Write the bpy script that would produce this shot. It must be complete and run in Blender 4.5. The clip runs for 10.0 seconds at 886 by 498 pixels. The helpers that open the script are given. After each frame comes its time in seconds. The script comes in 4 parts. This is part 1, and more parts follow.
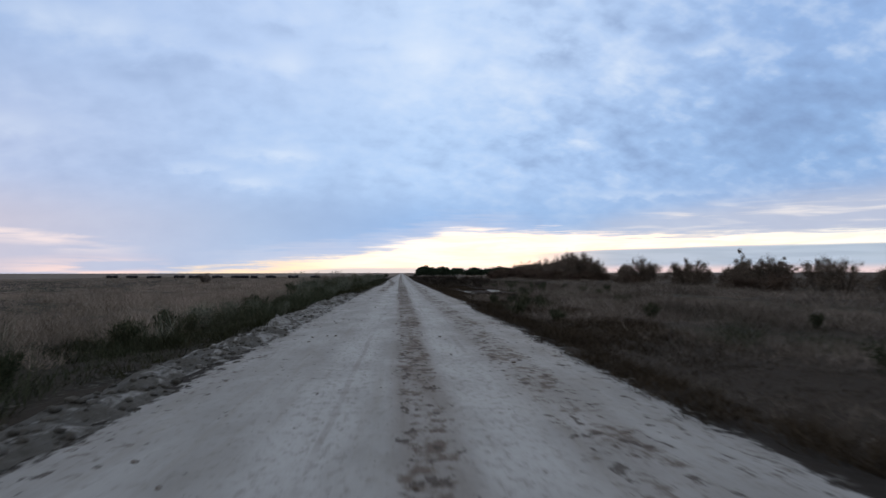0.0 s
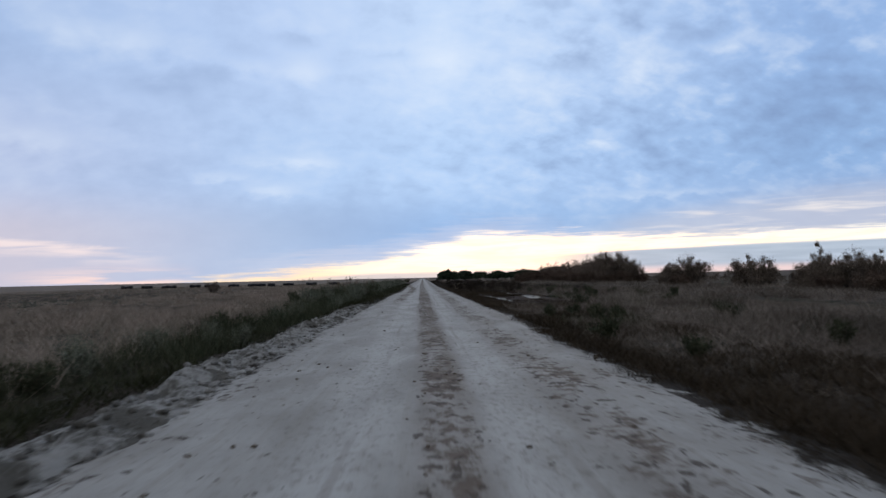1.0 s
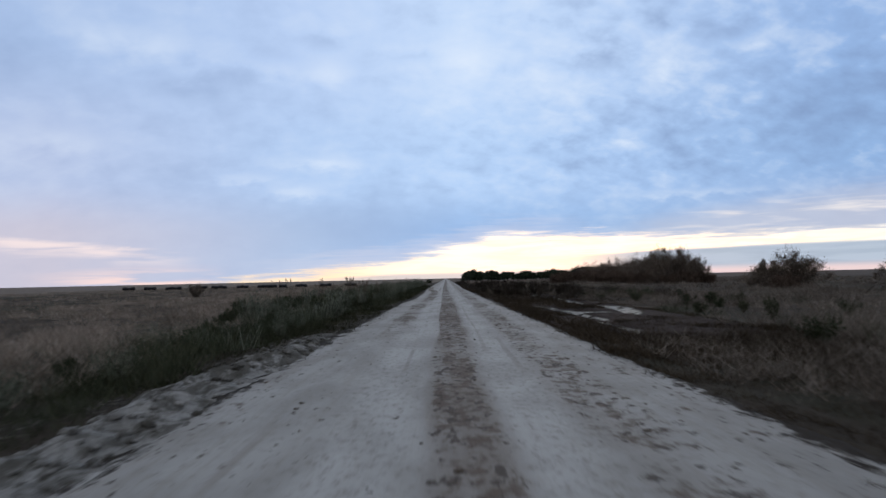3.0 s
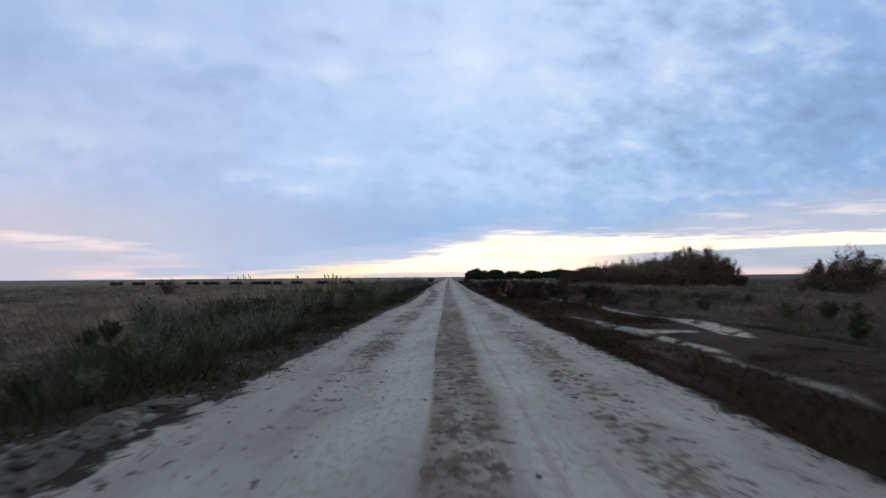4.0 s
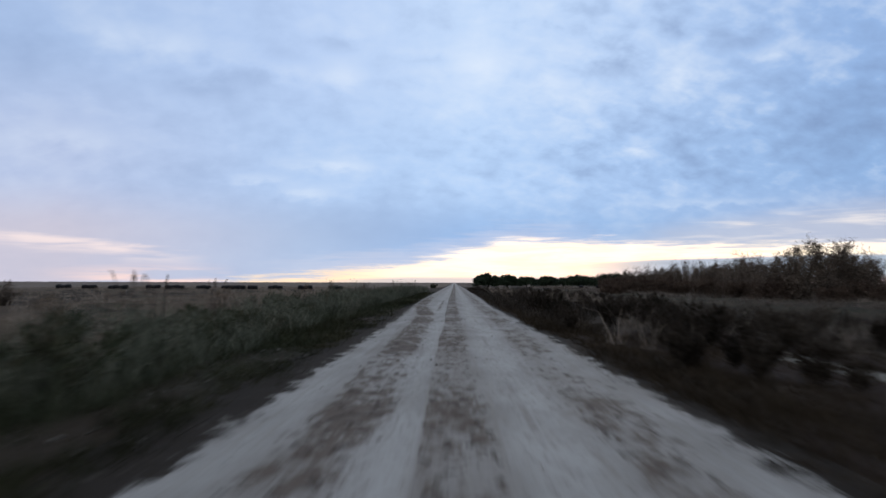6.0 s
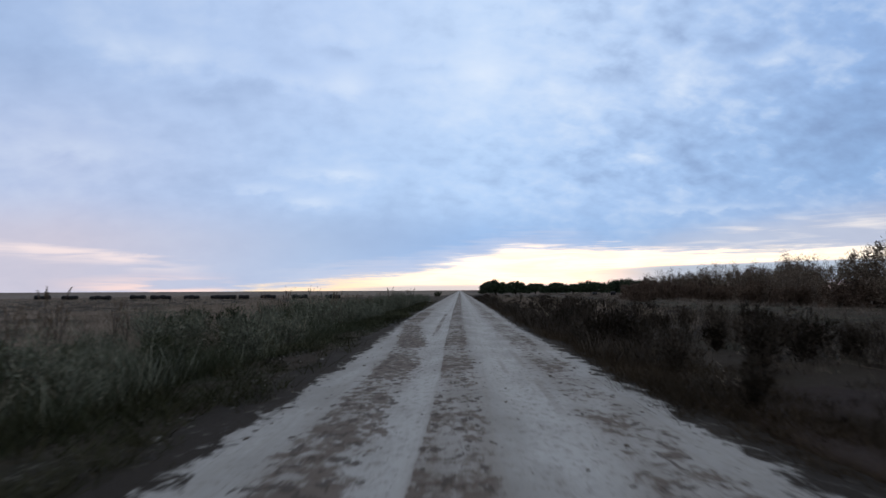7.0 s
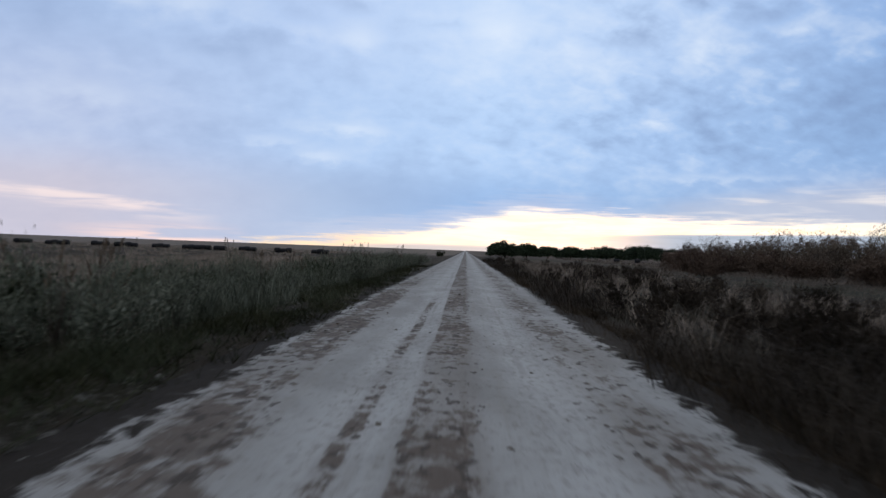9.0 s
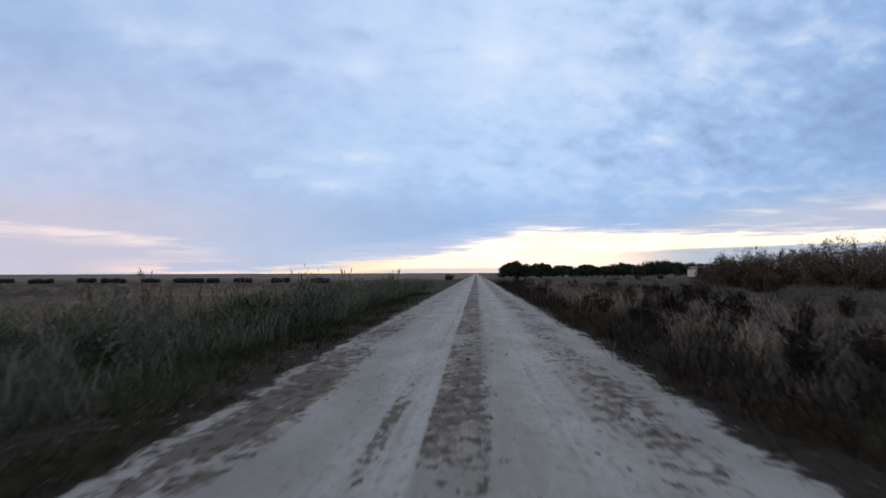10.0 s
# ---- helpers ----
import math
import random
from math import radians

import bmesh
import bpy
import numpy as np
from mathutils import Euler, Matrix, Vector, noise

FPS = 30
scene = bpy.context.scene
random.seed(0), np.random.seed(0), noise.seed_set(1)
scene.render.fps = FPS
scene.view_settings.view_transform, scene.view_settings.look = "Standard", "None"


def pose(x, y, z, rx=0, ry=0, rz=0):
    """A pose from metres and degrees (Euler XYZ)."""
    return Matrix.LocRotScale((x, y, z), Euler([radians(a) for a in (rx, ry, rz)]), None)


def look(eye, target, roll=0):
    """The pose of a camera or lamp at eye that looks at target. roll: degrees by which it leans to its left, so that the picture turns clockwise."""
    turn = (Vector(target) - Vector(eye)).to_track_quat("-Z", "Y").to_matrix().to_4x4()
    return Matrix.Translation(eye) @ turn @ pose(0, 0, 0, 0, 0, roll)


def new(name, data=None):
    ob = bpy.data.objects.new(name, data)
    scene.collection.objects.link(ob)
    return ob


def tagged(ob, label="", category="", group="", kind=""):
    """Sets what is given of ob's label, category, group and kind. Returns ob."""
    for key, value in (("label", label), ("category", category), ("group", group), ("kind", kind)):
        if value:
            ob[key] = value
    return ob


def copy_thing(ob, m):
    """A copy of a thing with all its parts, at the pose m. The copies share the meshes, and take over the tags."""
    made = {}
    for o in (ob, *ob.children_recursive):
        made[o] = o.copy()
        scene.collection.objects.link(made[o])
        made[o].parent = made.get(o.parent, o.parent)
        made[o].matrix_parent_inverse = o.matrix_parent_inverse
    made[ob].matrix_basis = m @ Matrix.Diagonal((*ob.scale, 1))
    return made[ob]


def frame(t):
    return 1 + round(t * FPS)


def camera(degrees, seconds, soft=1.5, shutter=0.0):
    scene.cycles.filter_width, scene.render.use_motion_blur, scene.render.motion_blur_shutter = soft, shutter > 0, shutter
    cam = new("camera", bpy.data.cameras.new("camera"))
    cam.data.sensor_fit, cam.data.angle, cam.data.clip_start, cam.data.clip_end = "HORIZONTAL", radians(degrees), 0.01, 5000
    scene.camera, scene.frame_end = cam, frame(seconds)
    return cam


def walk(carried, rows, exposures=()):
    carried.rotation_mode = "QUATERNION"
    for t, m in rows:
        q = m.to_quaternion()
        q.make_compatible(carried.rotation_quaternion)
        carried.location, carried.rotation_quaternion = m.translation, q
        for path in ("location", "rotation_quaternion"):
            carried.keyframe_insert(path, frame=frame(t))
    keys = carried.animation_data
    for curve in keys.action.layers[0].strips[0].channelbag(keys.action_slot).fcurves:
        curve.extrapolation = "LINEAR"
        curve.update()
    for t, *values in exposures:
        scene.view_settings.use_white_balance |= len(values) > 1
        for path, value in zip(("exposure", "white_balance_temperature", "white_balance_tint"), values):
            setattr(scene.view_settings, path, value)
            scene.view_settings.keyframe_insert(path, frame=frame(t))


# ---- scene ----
cam = camera(65.2, 10.0, soft=1.4, shutter=0.3)
PATH = [
    (0.0, pose(0, 0.00, 1.35, 91.96, 0.09, -3.45)),
    (0.5, pose(0, 4.50, 1.35, 91.71, 0.54, -1.20)),
    (1.0, pose(0, 9.13, 1.35, 92.32, 1.23, -1.69)),
    (1.5, pose(0, 13.88, 1.35, 92.28, 1.33, -1.79)),
    (2.0, pose(0, 18.75, 1.35, 92.30, 0.61, -1.52)),
    (2.5, pose(0, 23.71, 1.35, 92.46, 0.66, -0.89)),
    (2.7, pose(0, 25.74, 1.35, 92.36, 0.68, -0.11)),
    (3.8, pose(0, 37.00, 1.35, 92.64, 2.00, 0.09)),
    (4.0, pose(0, 39.07, 1.35, 92.30, 0.48, 0.47)),
    (4.5, pose(0, 44.30, 1.35, 90.54, 0.85, 3.24)),
    (5.0, pose(0, 49.58, 1.35, 91.06, -0.94, 0.11)),
    (5.5, pose(0, 54.95, 1.35, 91.02, -1.00, 0.08)),
    (5.6, pose(0, 56.40, 1.35, 91.02, -1.01, 0.09)),
    (5.7, pose(0, 60.20, 1.35, 91.12, -0.95, 0.15)),
    (5.8, pose(0, 64.05, 1.35, 91.46, -0.77, 0.35)),
    (5.9, pose(0, 67.90, 1.35, 92.05, -0.48, 0.65)),
    (6.0, pose(0, 71.50, 1.35, 92.76, -0.15, 0.94)),
    (6.1, pose(0, 73.40, 1.35, 92.90, -0.17, 0.97)),
    (6.2, pose(0, 74.75, 1.35, 92.96, -0.21, 1.02)),
    (7.3, pose(0, 86.66, 1.35, 93.44, 0.41, 1.46)),
    (7.5, pose(0, 88.80, 1.35, 93.28, -0.75, 1.61)),
    (8.0, pose(0, 94.08, 1.35, 92.33, -1.12, 1.84)),
    (8.5, pose(0, 99.32, 1.35, 91.36, -0.25, -0.66)),
    (9.0, pose(0, 104.52, 1.35, 90.05, -2.10, 1.85)),
    (9.5, pose(0, 109.65, 1.35, 89.99, 0.74, 2.42)),
    (10.0, pose(0, 114.71, 1.35, 91.97, 0.20, 2.73)),
]
walk(cam, PATH)

# ---- sky, sun ----
class Nodes:
    """Short hand for math on node sockets."""

    def __init__(self, tree):
        self.tree = tree

    def add(self, kind, **values):
        n = self.tree.nodes.new(kind)
        for k, v in values.items():
            if k == "operation":
                n.operation = v
            elif k == "noise_dimensions":
                n.noise_dimensions = v
            elif k == "data_type":
                n.data_type = v
        return n

    def put(self, socket, value):
        if isinstance(value, bpy.types.NodeSocket):
            self.tree.links.new(value, socket)
        elif value is not None:
            socket.default_value = value

    def m(self, op, a, b=None, c=None, clamp=False):
        n = self.add("ShaderNodeMath", operation=op)
        n.use_clamp = clamp
        for s, v in zip(n.inputs, (a, b, c)):
            self.put(s, v)
        return n.outputs[0]

    def step(self, x, lo, hi):
        """0 below lo, 1 above hi, smooth between; lo may exceed hi."""
        n = self.add("ShaderNodeMapRange")
        n.interpolation_type = "SMOOTHSTEP"
        self.put(n.inputs["Value"], x)
        if lo <= hi:
            self.put(n.inputs["From Min"], lo)
            self.put(n.inputs["From Max"], hi)
        else:
            self.put(n.inputs["From Min"], hi)
            self.put(n.inputs["From Max"], lo)
            self.put(n.inputs["To Min"], 1.0)
            self.put(n.inputs["To Max"], 0.0)
        return n.outputs["Result"]

    def curve(self, x, points):
        """Piecewise straight curve through points (x, y)."""
        lo, hi = points[0][0], points[-1][0]
        ys = [p[1] for p in points]
        y0, y1 = min(ys), max(ys)
        f = self.m("DIVIDE", self.m("SUBTRACT", x, lo), hi - lo, clamp=True)
        n = self.add("ShaderNodeValToRGB")
        self.put(n.inputs[0], f)
        e = n.color_ramp.elements
        while len(e) < len(points):
            e.new(0.5)
        for el, (px, py) in zip(e, points):
            el.position = (px - lo) / (hi - lo)
            v = (py - y0) / (y1 - y0)
            el.color = (v, v, v, 1)
        return self.m("MULTIPLY_ADD", n.outputs[0], y1 - y0, y0)

    def xyz(self, v):
        n = self.add("ShaderNodeSeparateXYZ")
        self.put(n.inputs[0], v)
        return n.outputs

    def vec(self, x, y, z=0.0):
        n = self.add("ShaderNodeCombineXYZ")
        for s, v in zip(n.inputs, (x, y, z)):
            self.put(s, v)
        return n.outputs[0]

    def scaled(self, v, sx, sy, sz, ox=0.0, oy=0.0, oz=0.0, rz=0.0):
        n = self.add("ShaderNodeMapping")
        self.put(n.inputs["Vector"], v)
        n.inputs["Scale"].default_value = (sx, sy, sz)
        n.inputs["Location"].default_value = (ox, oy, oz)
        n.inputs["Rotation"].default_value = (0, 0, radians(rz))
        return n.outputs[0]

    def noise(self, v, scale, detail=4.0, rough=0.55, twist=0.0):
        n = self.add("ShaderNodeTexNoise", noise_dimensions="3D")
        self.put(n.inputs["Vector"], v)
        for k, x in (("Scale", scale), ("Detail", detail), ("Roughness", rough), ("Distortion", twist)):
            self.put(n.inputs[k], x)
        return n.outputs[0]

    def spot(self, v, x, y, w, h):
        """A soft oval round x, y: 1 in its middle."""
        n = self.add("ShaderNodeVectorMath", operation="MULTIPLY_ADD")
        self.put(n.inputs[0], v)
        n.inputs[1].default_value = (1 / w, 1 / h, 0)
        n.inputs[2].default_value = (-x / w, -y / h, 0)
        d = self.add("ShaderNodeVectorMath", operation="DOT_PRODUCT")
        self.put(d.inputs[0], n.outputs[0])
        self.put(d.inputs[1], n.outputs[0])
        return self.m("POWER", 0.45, d.outputs["Value"])

    def mix(self, f, a, b):
        n = self.add("ShaderNodeMix", data_type="RGBA")
        self.put(n.inputs[0], f)
        for s, v in ((n.inputs[6], a), (n.inputs[7], b)):
            self.put(s, (*v, 1) if isinstance(v, tuple) else v)
        return n.outputs[2]

    def ramp(self, f, stops):
        n = self.add("ShaderNodeValToRGB")
        self.put(n.inputs[0], f)
        e = n.color_ramp.elements
        while len(e) < len(stops):
            e.new(0.5)
        for el, (p, c) in zip(e, stops):
            el.position = p
            el.color = (*c, 1)
        return n.outputs[0]


PUFFS = [(-10.1, 9.5, 2.6, 0.38, 0.5), (-11.9, 7.2, 2.3, 0.45, 0.5), (-16.3, 8.2, 2.3, 0.38, 0.35), (-29.5, 10.5, 2.9, 0.87, 0.3),
         (-9.3, 16.5, 1.6, 0.87, 0.5), (-23.3, 17.9, 4.2, 0.97, 0.35), (-14.2, 16.7, 2.4, 0.62, 0.4), (1.2, 17.7, 3.8, 1.2, 0.55),
         (0.9, 15.1, 2.4, 1.7, 0.4), (18.8, 16.5, 3.1, 1.4, 0.4), (15.3, 10.9, 1.2, 0.52, 0.3), (28.3, 15.6, 1.6, 1.3, 0.5),
         (24.5, 17.0, 1.9, 0.4, 0.28), (19.7, 6.2, 5.2, 0.26, 0.3), (20.3, 10.4, 1.7, 0.38, 0.35), (9.0, 15.0, 3.1, 1.7, 0.2)]
HOLLOWS = [(-9.1, 18.9, 1.7, 0.69, 0.5), (-20.2, 14.9, 1.7, 0.69, 0.5), (-17.1, 16.1, 2.1, 0.69, 0.4), (-2.4, 18.0, 2.1, 0.48, 0.4),
           (-6.9, 5.4, 7.6, 2.1, 0.25), (13.0, 16.9, 2.8, 0.69, 0.4), (22.9, 18.1, 2.4, 0.69, 0.5), (30.5, 13.5, 3.8, 2.4, 0.4),
           (28.6, 10.3, 5.2, 2.1, 0.3), (19.7, 10.8, 2.8, 0.76, 0.25), (9.1, 10.3, 3.1, 0.55, 0.3), (13.7, 9.0, 2.8, 0.55, 0.35), (-28.6, 15.8, 5.5, 1.7, 0.25)]
# the deck's mean tones low down, half way up and high, from the mauve side over the thin middle to the far side
HIGH_TONES = [(-30, (172, 196, 234)), (-12, (187, 210, 246)), (2, (198, 221, 253)), (15, (186, 211, 247)), (30, (153, 185, 231))]
MID_TONES = [(-30, (186, 201, 233)), (-12, (182, 208, 245)), (2, (187, 215, 252)), (15, (172, 202, 243)), (30, (150, 184, 229))]
LOW_TONES = [(-30, (206, 203, 220)), (-12, (180, 200, 232)), (2, (156, 190, 235)), (15, (157, 190, 233)), (30, (170, 188, 222))]


def tones(stops):
    """Stops of a ramp over -40 to 40 degrees, from display colours to linear ones."""
    return [((a + 40) / 80, tuple((c / 255 / 12.92 if c < 11 else ((c / 255 + 0.055) / 1.055) ** 2.4) for c in rgb)) for a, rgb in stops]


def build_sky():
    world = bpy.data.worlds.new("evening_sky")
    world.use_nodes = True
    scene.world = world
    k = Nodes(world.node_tree)
    bg = world.node_tree.nodes["Background"]
    way = k.add("ShaderNodeTexCoord").outputs["Generated"]
    x, y, z = k.xyz(way)[:3]
    az = k.m("MULTIPLY", k.m("ARCTAN2", x, y), 57.2958)
    el = k.m("MULTIPLY", k.m("ARCSINE", z), 57.2958)
    # the cloud deck as a level sheet overhead
    up = k.m("MAXIMUM", k.m("ADD", z, 0.55), 0.1)
    sheet = k.vec(k.m("DIVIDE", x, up), k.m("DIVIDE", y, up))
    big = k.noise(k.scaled(sheet, 1, 0.8, 1, 3.1, 7.4, 0, 20), 4.2, 3, 0.5, 0.2)
    fine = k.noise(k.scaled(sheet, 1, 0.8, 1, 8.2, 1.7, 0, -24), 12.0, 4, 0.5, 0.15)
    ripple = k.noise(k.scaled(sheet, 0.75, 1.0, 1, 2.2, 5.7, 0, -18), 30, 3, 0.5, 0.2)
    # soft puffs and hollows: azimuth, elevation, half width, half height, strength; ragged by the noise
    warp = k.vec(k.m("MULTIPLY_ADD", k.m("SUBTRACT", fine, 0.5), 5.0, az), k.m("MULTIPLY_ADD", k.m("SUBTRACT", ripple, 0.5), 1.3, el))
    n = k.m("ADD", k.m("MULTIPLY", k.m("SUBTRACT", big, 0.5), k.curve(az, [(-60, 0.8), (-20, 0.8), (0, 0.7), (40, 0.8)])),
            k.m("MULTIPLY", k.m("SUBTRACT", fine, 0.5), k.curve(az, [(-60, 0.55), (-20, 0.6), (0, 0.9), (14, 1.7), (40, 1.9)])))
    n = k.m("ADD", n, k.m("MULTIPLY", k.m("SUBTRACT", ripple, 0.5), k.curve(az, [(-60, 0.45), (-5, 0.55), (12, 1.5), (30, 1.5), (60, 0.8)])))
    n = k.m("MULTIPLY", n, k.m("MULTIPLY_ADD", k.step(el, 4.0, 9.0), 0.65, 0.35))
    for marks, sign in ((PUFFS, 1.1), (HOLLOWS, -0.85)):
        for a, e, w, h, power in marks:
            n = k.m("MULTIPLY_ADD", k.spot(warp, a, e, w, h), sign * power, n)
    deck = k.mix(k.step(el, 3.5, 8.0), k.ramp(k.m("MULTIPLY_ADD", az, 1 / 80, 0.5), tones(LOW_TONES)), k.mix(k.step(el, 9.0, 18.0), k.ramp(k.m("MULTIPLY_ADD", az, 1 / 80, 0.5), tones(MID_TONES)), k.ramp(k.m("MULTIPLY_ADD", az, 1 / 80, 0.5), tones(HIGH_TONES))))
    deck = k.mix(k.m("MULTIPLY", k.m("MAXIMUM", n, 0.0), 0.75, clamp=True), deck, (0.80, 0.89, 1.02))
    deck = k.mix(k.m("MULTIPLY", n, -0.75, clamp=True), deck, (0.20, 0.29, 0.50))
    behind = k.m("MAXIMUM", k.step(k.m("ABSOLUTE", az), 48, 105), k.step(el, 26, 50))
    deck = k.mix(k.m("MULTIPLY", behind, 0.7), deck, k.ramp(k.m("ADD", n, 0.5, clamp=True), [(0.15, (0.40, 0.41, 0.43)), (0.5, (0.55, 0.555, 0.56)), (0.85, (0.74, 0.74, 0.74))]))
    # wisps drawn out along the horizon
    low = k.vec(k.m("MULTIPLY", az, 0.055), k.m("MULTIPLY", el, 0.62))
    wisp = k.noise(k.scaled(low, 1.3, 0.9, 1, 4.4, 9.3, 0, 3), 2.6, 6, 0.6, 0.5)
    band = k.noise(k.scaled(low, 1.1, 1.2, 1, 1.3, 2.2, 0, 4), 2.2, 4, 0.5, 0.4)
    tear = k.noise(k.scaled(low, 1.8, 2.6, 1, 7.7, 3.1, 0, 5), 2.4, 5, 0.6, 0.3)
    # clear gap over the horizon
    sky = k.add("ShaderNodeTexSky")
    sky.sky_type = "NISHITA"
    sky.sun_disc = False
    sky.sun_elevation = radians(2.0)
    sky.sun_rotation = radians(12.0)
    gap = k.mix(k.step(wisp, 0.36, 0.6), (1.03, 1.0, 0.84), (1.08, 1.07, 0.99))
    gap = k.mix(k.m("MULTIPLY", k.m("MAXIMUM", k.step(band, 0.5, 0.72), k.step(tear, 0.56, 0.7)), 0.4), gap, (0.80, 0.76, 0.76))
    gap = k.mix(k.step(az, -1, -11), gap, (1.06, 0.86, 0.62))
    dim = k.add("ShaderNodeMix", data_type="RGBA")
    dim.blend_type = "ADD"
    dim.inputs[0].default_value = 0.02
    k.put(dim.inputs[6], gap)
    k.put(dim.inputs[7], sky.outputs[0])
    gap = dim.outputs[2]
    top = k.curve(az, [(-90, -2.0), (-40, -1.5), (-18, -0.1), (-13.7, 0.4), (-8, 1.0), (-3, 1.65), (0.5, 2.4), (3.1, 3.15), (8, 3.3), (12.6, 3.1), (16, 2.95), (24, 2.95), (36, 2.9), (60, 2.8), (90, -1.0)])
    depth = k.m("ADD", k.m("SUBTRACT", top, el), k.m("ADD", k.m("MULTIPLY", k.m("SUBTRACT", wisp, 0.5), 1.5), k.m("MULTIPLY", k.m("SUBTRACT", tear, 0.5), 1.9)))
    sky_col = k.mix(k.step(depth, -0.6, 0.5), deck, gap)
    halo = k.m("MULTIPLY", k.m("MULTIPLY", k.step(depth, -2.0, -0.5), k.step(depth, 0.2, -0.4)), k.m("MULTIPLY", k.step(az, -18, -9), k.step(az, 14, 6)))
    sky_col = k.mix(k.m("MULTIPLY", halo, 0.28), sky_col, (0.88, 0.80, 0.84))
    # grey-mauve fringe of the deck above the gap on the far side, with pale streaks that rise away from the sun
    rise = k.m("SUBTRACT", el, k.m("MULTIPLY_ADD", k.m("SUBTRACT", az, 12.0), 0.085, 3.5))
    rise = k.m("ADD", rise, k.m("MULTIPLY", k.m("SUBTRACT", wisp, 0.5), 1.2))
    fringe = k.m("MULTIPLY", k.step(az, 9, 20), k.m("MULTIPLY", k.step(rise, 1.4, -0.6), k.step(depth, 0.3, -0.3)))
    sky_col = k.mix(k.m("MULTIPLY", fringe, 0.6), sky_col, (0.60, 0.62, 0.72))
    sky_col = k.mix(k.m("MULTIPLY", fringe, k.m("MULTIPLY", k.step(band, 0.48, 0.75), 0.75)), sky_col, (0.96, 0.90, 0.88))
    # pink streaks low on the other side
    slope = k.m("ADD", el, k.m("MULTIPLY", k.m("ADD", az, 28), 0.1))
    slope = k.m("ADD", slope, k.m("MULTIPLY", k.m("SUBTRACT", wisp, 0.5), 0.9))
    streak = k.m("MULTIPLY", k.m("MULTIPLY", k.step(slope, 1.6, 2.75), k.step(slope, 3.3, 2.8)), k.m("MULTIPLY", k.step(az, -19, -25), k.step(band, 0.3, 0.6)))
    sky_col = k.mix(k.m("MULTIPLY", streak, 0.75), sky_col, (1.03, 0.86, 0.83))
    blush = k.m("MULTIPLY", k.m("MULTIPLY", k.step(el, 1.7, 0.1), k.m("MULTIPLY", k.step(az, -33, -24), k.step(az, -17, -22))), k.step(band, 0.36, 0.6))
    sky_col = k.mix(k.m("MULTIPLY", blush, 0.9), sky_col, (1.1, 0.80, 0.72))
    # far bank of cloud on the horizon, with a pink strip under it
    bank = k.curve(az, [(-90, 0.1), (-12, 0.12), (-4, 0.42), (3, 0.55), (7, 1.1), (11, 1.6), (16.5, 1.85), (24, 2.0), (37, 2.1), (90, 2.0)])
    over = k.m("ADD", k.m("SUBTRACT", bank, el), k.m("MULTIPLY", k.m("SUBTRACT", band, 0.5), 0.28))
    bank_col = k.mix(k.step(az, 4, 16), (0.66, 0.60, 0.62), k.mix(k.step(band, 0.35, 0.65), (0.36, 0.46, 0.60), (0.45, 0.55, 0.69)))
    bank_col = k.mix(k.m("MULTIPLY", k.step(el, 0.75, 0.15), k.step(az, 13, 18)), bank_col, (0.85, 0.66, 0.68))
    sky_col = k.mix(k.m("MULTIPLY", k.step(over, -0.12, 0.14), k.m("MAXIMUM", k.m("MULTIPLY", k.step(az, 5, 18), 0.92), k.m("MULTIPLY", k.m("MULTIPLY", k.step(el, 0.75, 0.2), k.step(az, -14, -5)), 0.8))), sky_col, bank_col)
    # below the horizon
    sky_col = k.mix(k.step(el, -0.3, -1.5), sky_col, (0.06, 0.055, 0.05))
    k.put(bg.inputs[0], sky_col)
    bg.inputs[1].default_value = 0.98


build_sky()
sun = new("sun", bpy.data.lights.new("sun", "SUN"))
sun.data.energy, sun.data.angle, sun.data.color = 0.5, radians(14), (1.0, 0.82, 0.62)
sun.matrix_world = look((0, 0, 50), (-50 * math.sin(radians(12)), -50 * math.cos(radians(12)), 47.4))

# ---- materials ----
def material(name):
    m = bpy.data.materials.new(name)
    m.use_nodes = True
    k = Nodes(m.node_tree)
    return m, k, m.node_tree.nodes["Principled BSDF"]


def place(k):
    return k.add("ShaderNodeNewGeometry").outputs["Position"]


def bump(k, bsdf, height, strength, distance):
    n = k.add("ShaderNodeBump")
    n.inputs["Strength"].default_value = strength
    n.inputs["Distance"].default_value = distance
    k.put(n.inputs["Height"], height)
    k.put(bsdf.inputs["Normal"], n.outputs[0])


def island(k):
    return k.add("ShaderNodeNewGeometry").outputs["Random Per Island"]


